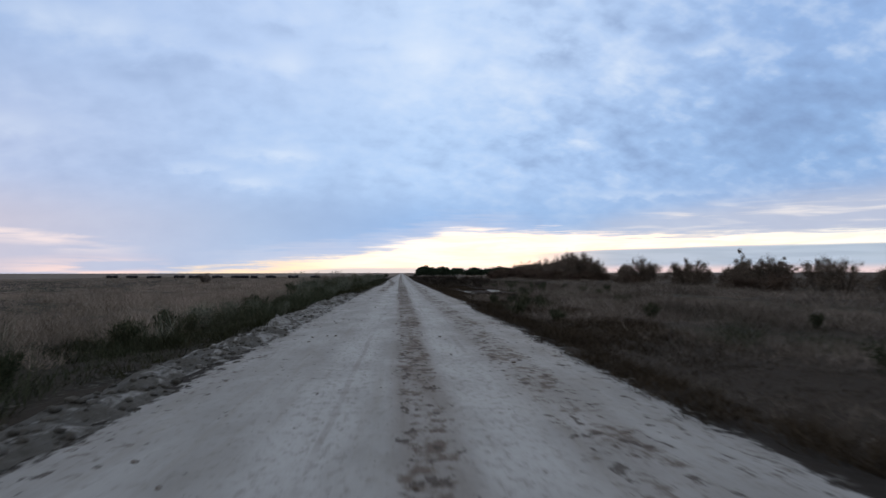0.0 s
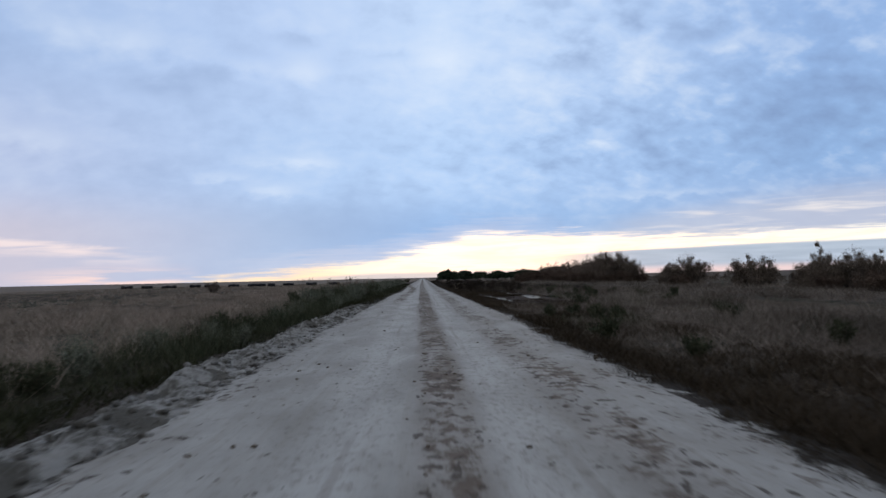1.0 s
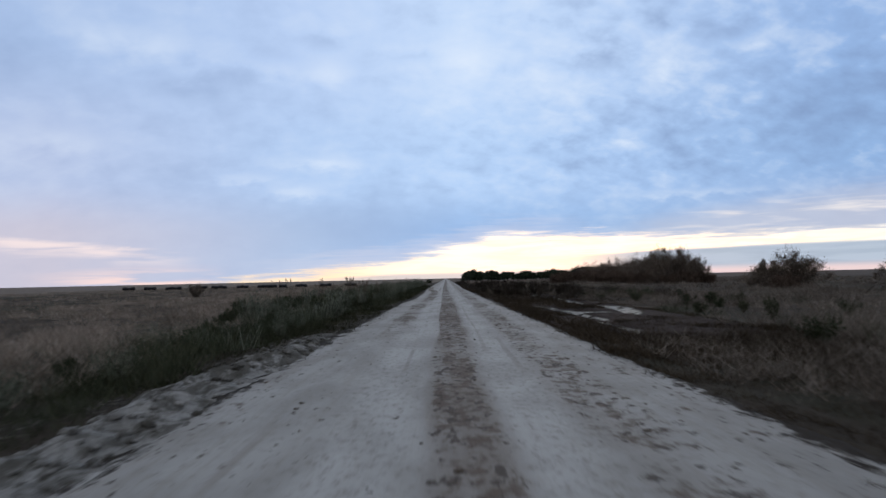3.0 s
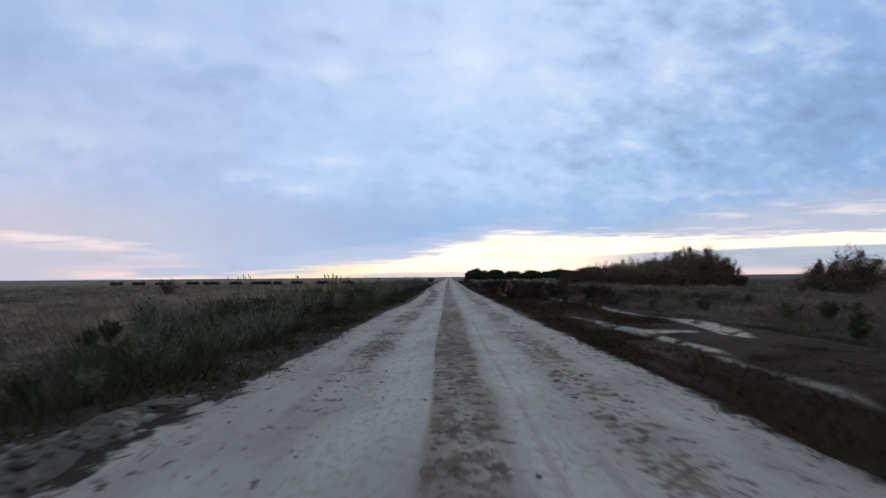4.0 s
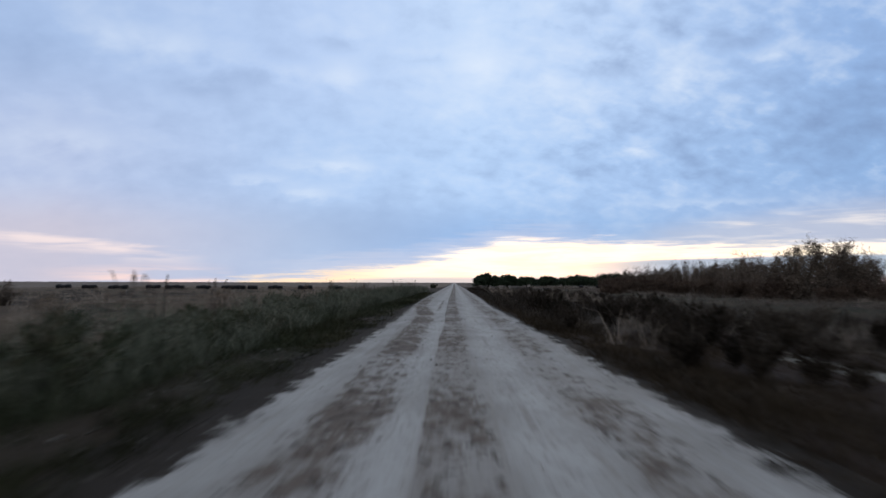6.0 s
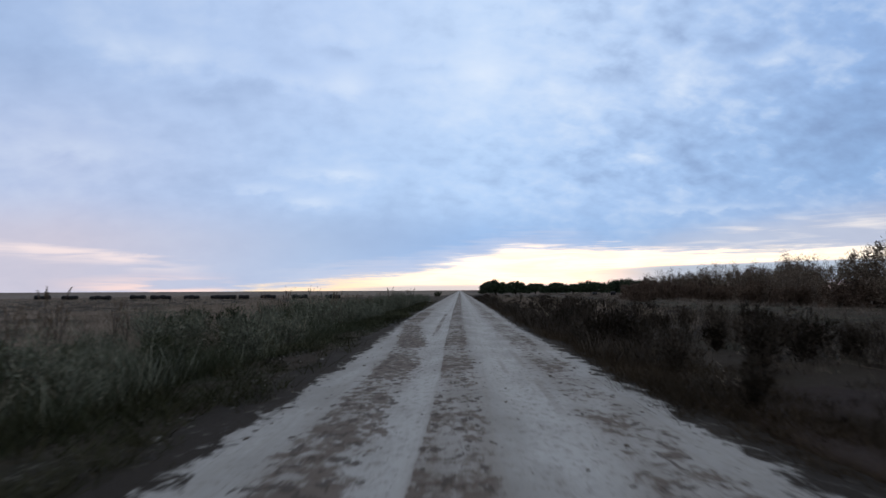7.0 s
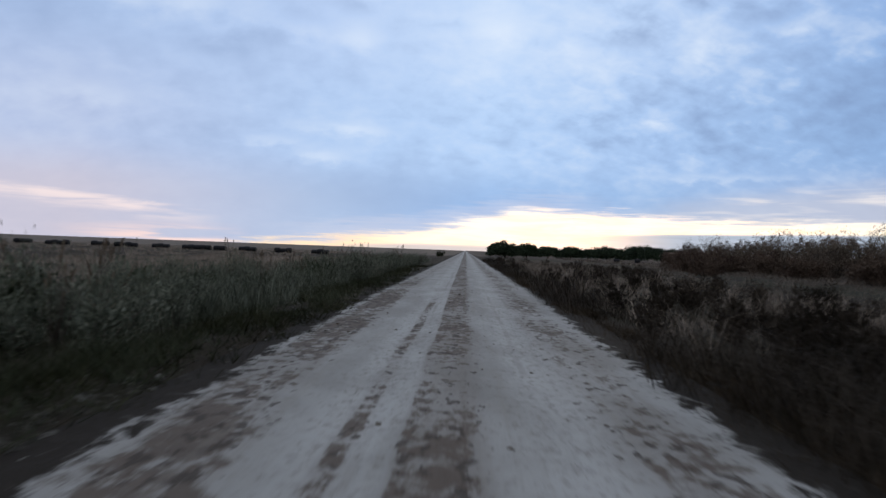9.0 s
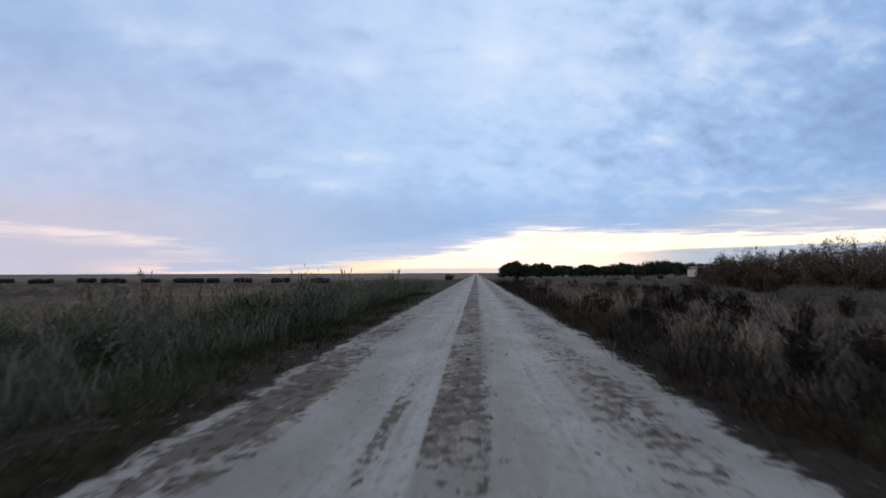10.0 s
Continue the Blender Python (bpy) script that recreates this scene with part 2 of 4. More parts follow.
def road_material():
    m, k, b = material("pale_dirt_road")
    p = place(k)
    x, y, _ = k.xyz(p)[:3]
    x0 = x
    # the marks wander a little from side to side
    drift = k.m("MULTIPLY", k.m("SUBTRACT", k.noise(k.vec(0.0, k.m("MULTIPLY", y, 0.12), 3.3), 1.0, 2), 0.5), 0.22)
    x = k.m("ADD", x, drift)
    grain = k.noise(p, 34, 5, 0.65)
    cloudy = k.noise(k.scaled(p, 1.3, 0.45, 1), 1.0, 4, 0.55, 0.2)
    streaks = k.noise(k.scaled(p, 9.0, 0.22, 1), 1.0, 4, 0.6)
    pale = k.mix(k.step(cloudy, 0.32, 0.68), (0.245, 0.238, 0.224), (0.345, 0.340, 0.326))
    pale = k.mix(k.m("MULTIPLY", k.step(streaks, 0.46, 0.68), 0.38), pale, (0.24, 0.225, 0.198))
    pale = k.mix(k.m("MULTIPLY", grain, 0.22), pale, (0.20, 0.187, 0.165))
    grit = k.noise(k.scaled(p, 13.0, 5.0, 1, 2.0, 9.0), 1.0, 5, 0.7)
    pale = k.mix(k.m("MULTIPLY", k.step(grit, 0.5, 0.72), 0.55), pale, (0.15, 0.135, 0.118))
    # swept pale where the wheels run
    swept = k.m("MAXIMUM", k.step(k.m("ABSOLUTE", k.m("SUBTRACT", x, 0.88)), 0.52, 0.18), k.step(k.m("ABSOLUTE", k.m("SUBTRACT", x, -0.72)), 0.5, 0.18))
    pale = k.mix(k.m("MULTIPLY", swept, k.m("MULTIPLY", k.m("MULTIPLY_ADD", k.step(cloudy, 0.35, 0.6), 0.35, 0.35), k.step(grit, 0.66, 0.42))), pale, (0.385, 0.381, 0.368))
    # crumbs of damp brown earth: broad blots drawn out along the road, broken by small crosswise marks
    blot = k.noise(k.scaled(p, 3.2, 1.1, 1, 1.7, 0.4), 1.0, 5, 0.62, 0.3)
    tick = k.noise(k.scaled(p, 5.0, 4.2, 1, 0.2, 5.4), 1.0, 4, 0.6, 0.3)
    small = k.noise(k.scaled(p, 7.0, 3.6, 1, 4.2, 2.4), 1.0, 3, 0.55)
    damp = k.noise(k.scaled(p, 2.0, 0.18, 1, 6.1, 3.0), 1.0, 3, 0.5)
    long = k.noise(k.vec(2.0, k.m("MULTIPLY", y, 0.2), 1.0), 1.0, 3)
    sway = k.m("MULTIPLY", k.m("SUBTRACT", long, 0.5), 0.35)

    def strip(lo, hi, soft_lo, soft_hi):
        """1 between two edges that run along the road, each with its own softness."""
        return k.m("MULTIPLY", k.step(k.m("DIVIDE", k.m("SUBTRACT", x, lo), soft_lo), -1, 1), k.step(k.m("DIVIDE", k.m("SUBTRACT", hi, x), soft_hi), -1, 1))

    # middle strip: its near edge cut sharp by the wheels, its other side frayed
    near = k.curve(y, [(0, -0.02), (30, -0.17), (60, -0.28), (110, -0.4), (130, -0.45), (300, -0.4)])
    far = k.curve(y, [(0, 0.5), (60, 0.48), (90, 0.3), (112, 0.2), (130, 0.18), (300, 0.3)])
    mid = strip(near, far, k.curve(y, [(0, 0.14), (40, 0.12), (48, 0.03), (300, 0.04)]), 0.16)
    # two side strips that come and go
    c_r = k.m("ADD", k.curve(y, [(0, 1.72), (35, 1.65), (62, 1.55), (95, 1.6), (123, 1.45), (300, 1.6)]), sway)
    right = strip(k.m("SUBTRACT", c_r, 0.42), k.m("ADD", c_r, 0.42), 0.22, 0.25)
    c_l = k.m("ADD", k.curve(y, [(0, -1.5), (62, -1.4), (80, -1.05), (100, -1.2), (111, -1.9), (126, -2.1), (300, -1.6)]), sway)
    left = k.m("MULTIPLY", strip(k.m("SUBTRACT", c_l, 0.42), k.m("ADD", c_l, 0.42), 0.25, 0.25), k.curve(y, [(0, 0.25), (42, 0.3), (52, 0.95), (70, 0.85), (78, 1.12), (126, 1.2), (140, 0.7), (300, 0.7)]))
    rut = k.m("MULTIPLY", strip(-0.86, -0.68, 0.05, 0.05), k.m("MULTIPLY", k.step(y, 100, 108), k.step(y, 128, 120)))
    rim = k.m("MULTIPLY", k.m("MAXIMUM", k.step(x, 1.9, 2.4), k.step(x, -1.7, -2.3)), 0.62)
    mid = k.m("MULTIPLY", mid, k.curve(y, [(0, 0.95), (62, 1.0), (80, 0.92), (130, 1.0), (300, 1.0)]))
    strips = k.m("MAXIMUM", k.m("MAXIMUM", mid, k.m("MULTIPLY", right, 0.86)), k.m("MAXIMUM", k.m("MAXIMUM", left, rut), rim))
    strips = k.m("MULTIPLY", strips, k.m("MULTIPLY_ADD", k.step(long, 0.35, 0.62), 0.36, 0.68))
    # a thin even stain in the strips, then blots, then dark crumbs
    stain = k.m("MULTIPLY", k.m("MAXIMUM", k.m("MULTIPLY", mid, k.curve(y, [(0, 0.9), (60, 1.0), (82, 0.6), (104, 0.75), (300, 0.8)])), k.m("MULTIPLY", strips, 0.45)), k.m("MULTIPLY_ADD", k.step(damp, 0.38, 0.6), 0.4, 0.36))
    col = k.mix(stain, pale, (0.118, 0.095, 0.078))
    brown = k.mix(k.noise(p, 5, 4), (0.052, 0.037, 0.028), (0.115, 0.086, 0.065))
    cut = k.m("ADD", k.m("MULTIPLY_ADD", blot, 0.5, k.m("MULTIPLY", tick, 0.5)), k.m("MULTIPLY", k.m("SUBTRACT", strips, 1.0), 0.3))
    col = k.mix(k.m("MULTIPLY", k.step(k.m("MULTIPLY_ADD", k.m("SUBTRACT", grit, 0.5), 0.35, cut), 0.40, 0.53), 0.88), col, brown)
    crumbs = k.m("ADD", small, k.m("MULTIPLY", k.m("SUBTRACT", strips, 1.0), 0.15))
    col = k.mix(k.m("MULTIPLY", k.step(crumbs, 0.54, 0.59), 0.85), col, (0.045, 0.035, 0.028))
    # pressed lines of single tyres
    for at, wide in ((-1.62, 0.07), (-0.62, 0.05), (0.72, 0.06), (1.1, 0.07)):
        line = k.m("MULTIPLY", k.step(k.m("ABSOLUTE", k.m("SUBTRACT", x, at)), wide, wide * 0.3), k.step(k.noise(k.vec(at * 7.0, k.m("MULTIPLY", y, 0.3), 0.5), 1.0, 3), 0.45, 0.62))
        col = k.mix(k.m("MULTIPLY", line, 0.4), col, (0.17, 0.15, 0.13))
    # ragged margins where the road breaks down into dark soil
    ragged = k.m("MULTIPLY", k.m("SUBTRACT", k.noise(k.scaled(p, 3.0, 1.6, 1, 7.0), 1.0, 6, 0.7, 0.5), 0.5), 1.4)
    edge_r = k.curve(y, [(0, 2.85), (38, 3.0), (50, 2.85), (62, 2.55), (95, 2.3), (108, 2.05), (121, 2.1), (130, 2.3), (400, 2.2)])
    edge_l = k.curve(y, [(0, 2.7), (45, 2.62), (66, 2.5), (76, 2.05), (100, 2.1), (112, 2.35), (124, 2.55), (400, 2.4)])
    side = k.m("MAXIMUM", k.m("SUBTRACT", x0, edge_r), k.m("SUBTRACT", k.m("MULTIPLY", x0, -1.0), edge_l))
    soil = k.mix(grain, (0.012, 0.010, 0.008), (0.040, 0.033, 0.027))
    soil = k.mix(k.m("MULTIPLY", k.step(tick, 0.6, 0.66), 0.3), soil, (0.14, 0.128, 0.112))
    bare = k.step(k.m("ADD", side, ragged), -0.08, 0.1)
    col = k.mix(bare, col, soil)
    k.put(b.inputs["Base Color"], col)
    b.inputs["Roughness"].default_value = 0.92
    k.put(b.inputs["Specular IOR Level"], k.m("MULTIPLY_ADD", bare, -0.2, 0.25))
    bump(k, b, k.m("ADD", k.m("ADD", k.m("MULTIPLY", grain, 0.35), cloudy), k.m("MULTIPLY_ADD", tick, 0.8, k.m("MULTIPLY", grit, 0.5))), 0.7, 0.03)
    return m


def soil_material():
    m, k, b = material("marsh_soil")
    p = place(k)
    x, y, _ = k.xyz(p)[:3]
    broad = k.noise(k.scaled(p, 1, 0.35, 1), 0.06, 4, 0.6)
    patch = k.noise(k.scaled(p, 1, 0.6, 1), 0.5, 6, 0.65, 0.3)
    fine = k.noise(p, 9, 6, 0.7)
    # soil tones lowered: the shade under the plants is put into the colour
    dry = k.mix(fine, (0.022, 0.017, 0.013), (0.056, 0.044, 0.033))
    green = k.mix(fine, (0.015, 0.016, 0.009), (0.038, 0.038, 0.023))
    col = k.mix(k.step(k.m("ADD", k.m("MULTIPLY", broad, 0.6), k.m("MULTIPLY", patch, 0.4)), 0.45, 0.6), dry, green)
    col = k.mix(k.step(patch, 0.58, 0.7), col, (0.044, 0.034, 0.026))
    near = k.m("MULTIPLY", k.step(x, -7, -3.2), k.step(x, 1.0, 0.0))
    crumbs = k.mix(k.step(k.noise(p, 6, 6, 0.75), 0.52, 0.6), (0.018, 0.015, 0.011), (0.15, 0.137, 0.12))
    near = k.m("MULTIPLY", near, k.m("MULTIPLY_ADD", k.step(y, 62, 48), 0.55, 0.45))
    col = k.mix(k.m("MULTIPLY", near, k.step(patch, 0.42, 0.6)), col, crumbs)
    mat = k.m("MAXIMUM", k.step(k.m("ABSOLUTE", x), 70, 130), k.step(y, 240, 340))
    straw = k.mix(k.step(broad, 0.35, 0.65), (0.125, 0.103, 0.086), (0.19, 0.158, 0.132))
    dusk = k.mix(k.step(broad, 0.35, 0.65), (0.062, 0.051, 0.044), (0.10, 0.083, 0.07))
    col = k.mix(k.m("MULTIPLY", mat, k.m("MULTIPLY_ADD", patch, 0.4, 0.7), clamp=True), col, k.mix(k.step(x, -8, 12), straw, dusk))
    k.put(b.inputs["Base Color"], col)
    b.inputs["Roughness"].default_value = 0.95
    b.inputs["Specular IOR Level"].default_value = 0.06
    bump(k, b, fine, 0.8, 0.08)
    return m


def gravel_material():
    m, k, b = material("pale_gravel")
    p = place(k)
    fine = k.noise(p, 16, 6, 0.7)
    coarse = k.noise(k.scaled(p, 5.0, 3.0, 4.0), 1.0, 6, 0.7, 0.3)
    patch = k.noise(k.scaled(p, 1.8, 0.7, 1), 1.3, 6, 0.68, 0.5)
    col = k.mix(fine, (0.14, 0.135, 0.124), (0.36, 0.352, 0.335))
    col = k.mix(k.m("MULTIPLY", k.step(coarse, 0.48, 0.62), 0.75), col, (0.06, 0.054, 0.044))
    col = k.mix(k.m("MULTIPLY", k.step(k.m("MULTIPLY_ADD", k.m("MAXIMUM", k.step(k.xyz(p)[1], 34, 44), k.step(k.xyz(p)[1], 19, 9)), 0.12, patch), 0.48, 0.6), 0.82), col, k.mix(fine, (0.022, 0.020, 0.014), (0.075, 0.066, 0.052)))
    shift = k.add("ShaderNodeHueSaturation")
    k.put(shift.inputs["Color"], col)
    k.put(shift.inputs["Value"], k.m("MULTIPLY_ADD", island(k), 0.5, 0.72))
    k.put(b.inputs["Base Color"], shift.outputs[0])
    b.inputs["Roughness"].default_value = 0.9
    b.inputs["Specular IOR Level"].default_value = 0.2
    bump(k, b, k.m("ADD", fine, k.m("MULTIPLY", coarse, 1.5)), 0.9, 0.05)
    return m


def mud_material():
    m, k, b = material("red_brown_mud")
    p = place(k)
    fine = k.noise(p, 11, 6, 0.7)
    patch = k.noise(k.scaled(p, 1, 0.5, 1), 0.9, 5, 0.6, 0.3)
    col = k.mix(fine, (0.013, 0.008, 0.006), (0.036, 0.022, 0.016))
    col = k.mix(k.step(patch, 0.58, 0.72), col, (0.034, 0.022, 0.016))
    z = k.xyz(p)[2]
    wet = k.m("MULTIPLY", k.step(z, -0.265, -0.315), k.step(k.noise(k.scaled(p, 1.2, 0.5, 1, 4.0), 1.0, 5, 0.66, 0.4), 0.38, 0.5))
    col = k.mix(wet, col, k.mix(fine, (0.20, 0.188, 0.165), (0.36, 0.345, 0.31)))
    k.put(b.inputs["Base Color"], col)
    k.put(b.inputs["Roughness"], k.m("MULTIPLY_ADD", wet, -0.3, 0.95))
    b.inputs["Specular IOR Level"].default_value = 0.12
    bump(k, b, fine, 0.7, 0.05)
    return m


def plant_material(name, stops, patchy=0.35, rough=0.75, scale=0.22):
    """Blades or leaves: each piece its own tint, drifting over the field."""
    m, k, b = material(name)
    p = place(k)
    drift = k.noise(k.scaled(p, 1, 0.6, 1), scale, 4, 0.6)
    f = k.m("ADD", k.m("MULTIPLY", island(k), 1 - patchy), k.m("MULTIPLY", k.step(drift, 0.3, 0.7), patchy), clamp=True)
    k.put(b.inputs["Base Color"], k.ramp(f, stops))
    b.inputs["Roughness"].default_value = rough
    b.inputs["Specular IOR Level"].default_value = 0.06
    return m


def plain(name, low, high, scale, rough, spec=0.4, metal=0.0, rise=0.0):
    m, k, b = material(name)
    f = k.noise(place(k), scale, 5, 0.62)
    k.put(b.inputs["Base Color"], k.mix(f, low, high))
    b.inputs["Roughness"].default_value = rough
    b.inputs["Specular IOR Level"].default_value = spec
    b.inputs["Metallic"].default_value = metal
    if rise:
        bump(k, b, f, 0.6, rise)
    return m


ROAD = road_material()
SOIL = soil_material()
GRAVEL = gravel_material()
MUD = mud_material()
STRAW = plant_material("dry_field_grass", [(0.0, (0.089, 0.070, 0.056)), (0.3, (0.181, 0.148, 0.120)), (0.65, (0.290, 0.238, 0.194)), (1.0, (0.407, 0.340, 0.283))], 0.62)
DUSKY = plant_material("grey_brown_field_grass", [(0.0, (0.046, 0.038, 0.030)), (0.3, (0.092, 0.076, 0.062)), (0.65, (0.169, 0.140, 0.117)), (1.0, (0.277, 0.232, 0.196))], 0.65)
# tints near black: dimness low along the road is put into the colour
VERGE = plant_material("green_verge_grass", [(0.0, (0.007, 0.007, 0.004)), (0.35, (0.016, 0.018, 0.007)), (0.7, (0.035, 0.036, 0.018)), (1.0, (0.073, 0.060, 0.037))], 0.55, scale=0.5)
OLIVE = plant_material("olive_bush", [(0.0, (0.010, 0.014, 0.007)), (0.4, (0.030, 0.038, 0.020)), (0.75, (0.064, 0.067, 0.041)), (1.0, (0.120, 0.109, 0.071))], 0.35)
SAGE = plant_material("grey_green_scrub", [(0.0, (0.023, 0.027, 0.019)), (0.4, (0.082, 0.091, 0.068)), (0.8, (0.173, 0.183, 0.140)), (1.0, (0.262, 0.239, 0.178))], 0.3)
# darker than dead weeds are: roadside shade is part of these tints
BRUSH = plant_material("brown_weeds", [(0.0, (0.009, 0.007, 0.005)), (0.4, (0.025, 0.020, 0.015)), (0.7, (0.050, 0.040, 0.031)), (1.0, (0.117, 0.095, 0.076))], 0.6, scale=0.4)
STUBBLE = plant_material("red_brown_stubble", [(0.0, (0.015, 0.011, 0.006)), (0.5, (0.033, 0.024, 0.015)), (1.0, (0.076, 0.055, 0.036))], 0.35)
LEAF = plant_material("tamarisk_foliage", [(0.0, (0.041, 0.034, 0.028)), (0.5, (0.104, 0.081, 0.064)), (1.0, (0.216, 0.169, 0.129))], 0.3, 0.7, 0.35)
LOWLEAF = plant_material("red_brown_shrub", [(0.0, (0.030, 0.020, 0.016)), (0.5, (0.081, 0.056, 0.043)), (1.0, (0.161, 0.119, 0.089))], 0.3, 0.7, 0.35)
NEEDLE = plant_material("pine_needles", [(0.0, (0.014, 0.022, 0.014)), (0.5, (0.031, 0.046, 0.028)), (1.0, (0.063, 0.084, 0.048))], 0.3, 0.6, 0.3)
BARK = plain("grey_brown_bark", (0.03, 0.024, 0.019), (0.10, 0.08, 0.065), 14, 0.9, 0.2, 0, 0.02)
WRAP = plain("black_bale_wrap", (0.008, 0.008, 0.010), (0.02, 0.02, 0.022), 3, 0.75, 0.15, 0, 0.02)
LIME = plain("white_lime_wall", (0.62, 0.60, 0.56), (0.80, 0.78, 0.75), 2.0, 0.85, 0.2, 0, 0.01)
TILE = plain("weathered_roof", (0.16, 0.11, 0.085), (0.30, 0.23, 0.18), 3.0, 0.85, 0.2, 0, 0.02)
DARKWOOD = plain("dark_boards", (0.03, 0.024, 0.02), (0.07, 0.055, 0.042), 6, 0.8)
CLOD = plain("dark_clod", (0.05, 0.04, 0.032), (0.15, 0.12, 0.095), 8, 0.95, 0.15, 0, 0.02)
SEED = plain("seed_head", (0.05, 0.038, 0.028), (0.16, 0.12, 0.085), 20, 0.9, 0.1)


# ---- shapes ----
def lattice(ix, iy, seed):
    h = (ix.astype(np.int64) * 374761393 + iy.astype(np.int64) * 668265263 + seed * 982451653) & 0x7FFFFFFF
    h = ((h ^ (h >> 13)) * 1274126177) & 0x7FFFFFFF
    return ((h ^ (h >> 16)) & 0xFFFF) / 65535.0


def soft(x, y, seed):
    """Smooth noise from 0 to 1 on arrays."""
    ix, iy = np.floor(x), np.floor(y)
    fx, fy = x - ix, y - iy
    fx, fy = fx * fx * (3 - 2 * fx), fy * fy * (3 - 2 * fy)
    a, b = lattice(ix, iy, seed), lattice(ix + 1, iy, seed)
    c, d = lattice(ix, iy + 1, seed), lattice(ix + 1, iy + 1, seed)
    return (a * (1 - fx) + b * fx) * (1 - fy) + (c * (1 - fx) + d * fx) * fy


def rough(x, y, seed, octaves=4):
    total, amp = 0, 0.5
    for o in range(octaves):
        total = total + amp * soft(x * 2 ** o + 31.7 * o, y * 2 ** o + 11.3 * o, seed + o)
        amp *= 0.5
    return total / (1 - 0.5 ** octaves)


def ease(x, lo, hi):
    t = np.clip((x - lo) / (hi - lo), 0, 1)
    return t * t * (3 - 2 * t)


def terrain(x, y):
    """Height of the land: the road stands about half a metre over the marsh."""
    x, y = np.asarray(x, float), np.asarray(y, float)
    z = -0.07 - 0.30 * ease(-x, 3.0, 6.5) - 0.15 * ease(-x, 9, 25) - 0.17 * ease(x, 2.9, 4.5) - 0.03 * ease(x, 8, 11)
    off = ease(np.abs(x), 2.9, 5.0)
    lane = ease(x, 2.9, 3.6) * (1 - ease(x, 8.0, 9.5)) * ease(y, 38, 48) * (1 - ease(y, 92, 110))
    off = off * (1 - 0.75 * lane)
    z = z + off * 0.16 * (rough(x * 0.35, y * 0.25, 5) - 0.5) + off * 0.10 * (rough(x * 1.4, y * 1.1, 9, 3) - 0.5)
    return z


def ruts(x, y):
    """Depth of the two wheel ruts in the muddy lane beside the road."""
    a = 5.35 - 0.5 * ease(y, 61, 66) + 0.12 * np.sin(y * 0.5)
    b = 8.1 - 0.45 * ease(y, 64, 69) + 0.18 * np.sin(y * 0.4 + 1.0)
    pool = 0.13 * np.exp(-((x - 6.5) / 0.9) ** 2 - ((y - 59.2) / 0.9) ** 2)
    x = x + 0.9 * (rough(x * 0.4 + 3, y * 0.35, 61, 3) - 0.5)
    here = ease(y, 44, 50) * (0.5 + 0.5 * ease(y, 53, 58)) * (1 - 0.75 * ease(y, 64, 68)) * (1 - ease(y, 72, 80))
    far = (0.2 + 0.8 * ease(y, 55, 61)) * ease(y, 42, 48) * (1 - ease(y, 86, 93))
    return pool + here * 0.19 * np.exp(-((x - a) / 0.36) ** 2) * (0.3 + 1.2 * rough(x * 0.5, y * 0.22, 41, 2)) + far * 0.23 * np.exp(-((x - b) / 0.48) ** 2) * (0.35 + 1.1 * rough(x * 0.5, y * 0.22, 57, 2))


def surface(x, y):
    z = terrain(x, y)
    lane = ease(x, 2.9, 3.6) * (1 - ease(x, 8.0, 9.5)) * ease(y, 38, 48) * (1 - ease(y, 92, 110))
    return z + lane * 0.03 - ruts(x, y)


def mesh_of(name, verts, faces, mat, smooth=True):
    me = bpy.data.meshes.new(name)
    me.from_pydata(verts, [], faces)
    me.materials.append(mat)
    if smooth:
        me.polygons.foreach_set("use_smooth", [True] * len(me.polygons))
    me.update()
    return me


def fast_mesh(name, verts, loops, sizes, mat, smooth=False):
    """Mesh from arrays: corner places, face corners, corners in each face."""
    me = bpy.data.meshes.new(name)
    me.vertices.add(len(verts))
    me.vertices.foreach_set("co", np.ascontiguousarray(verts, np.float32).ravel())
    me.loops.add(len(loops))
    me.loops.foreach_set("vertex_index", np.ascontiguousarray(loops, np.int32))
    me.polygons.add(len(sizes))
    starts = np.concatenate(([0], np.cumsum(sizes)[:-1])).astype(np.int32)
    me.polygons.foreach_set("loop_start", starts)
    me.update(calc_edges=True)
    if smooth:
        me.polygons.foreach_set("use_smooth", np.ones(len(sizes), bool))
    me.materials.append(mat)
    return me


def sheet(name, xs, ys, height, mat):
    gx, gy = np.meshgrid(xs, ys)
    v = np.stack((gx, gy, height(gx, gy)), -1).reshape(-1, 3)
    nx, ny = len(xs), len(ys)
    i = (np.arange(ny - 1)[:, None] * nx + np.arange(nx - 1)[None]).ravel()
    loops = np.stack((i, i + 1, i + nx + 1, i + nx), -1).ravel()
    return new(name, fast_mesh(name, v, loops, np.full(len(i), 4), mat, True))


def spread(*parts):
    return np.unique(np.round(np.concatenate(parts), 4))


# ---- land and road ----
xs = spread(-np.geomspace(60, 4500, 26), np.linspace(-60, -12, 49), np.linspace(-12, 12, 65), np.linspace(12, 60, 49), np.geomspace(60, 4500, 26))
ys = spread(np.linspace(-400, -10, 20), np.linspace(-10, 140, 230), np.linspace(140, 320, 90), np.geomspace(320, 4900, 30))
ground = sheet("ground", xs, ys, lambda x, y: surface(x, y) - 0.10 * (1 - ease(np.abs(x), 2.8, 3.2)) - 0.06 * ease(x, 3.0, 3.3) * (1 - ease(x, 9.2, 9.5)) * ease(y, 44.5, 45.5) * (1 - ease(y, 97, 98)), SOIL)
tagged(ground, "flat brown marshland with dry grass reaching the horizon", "ground", kind="structure")


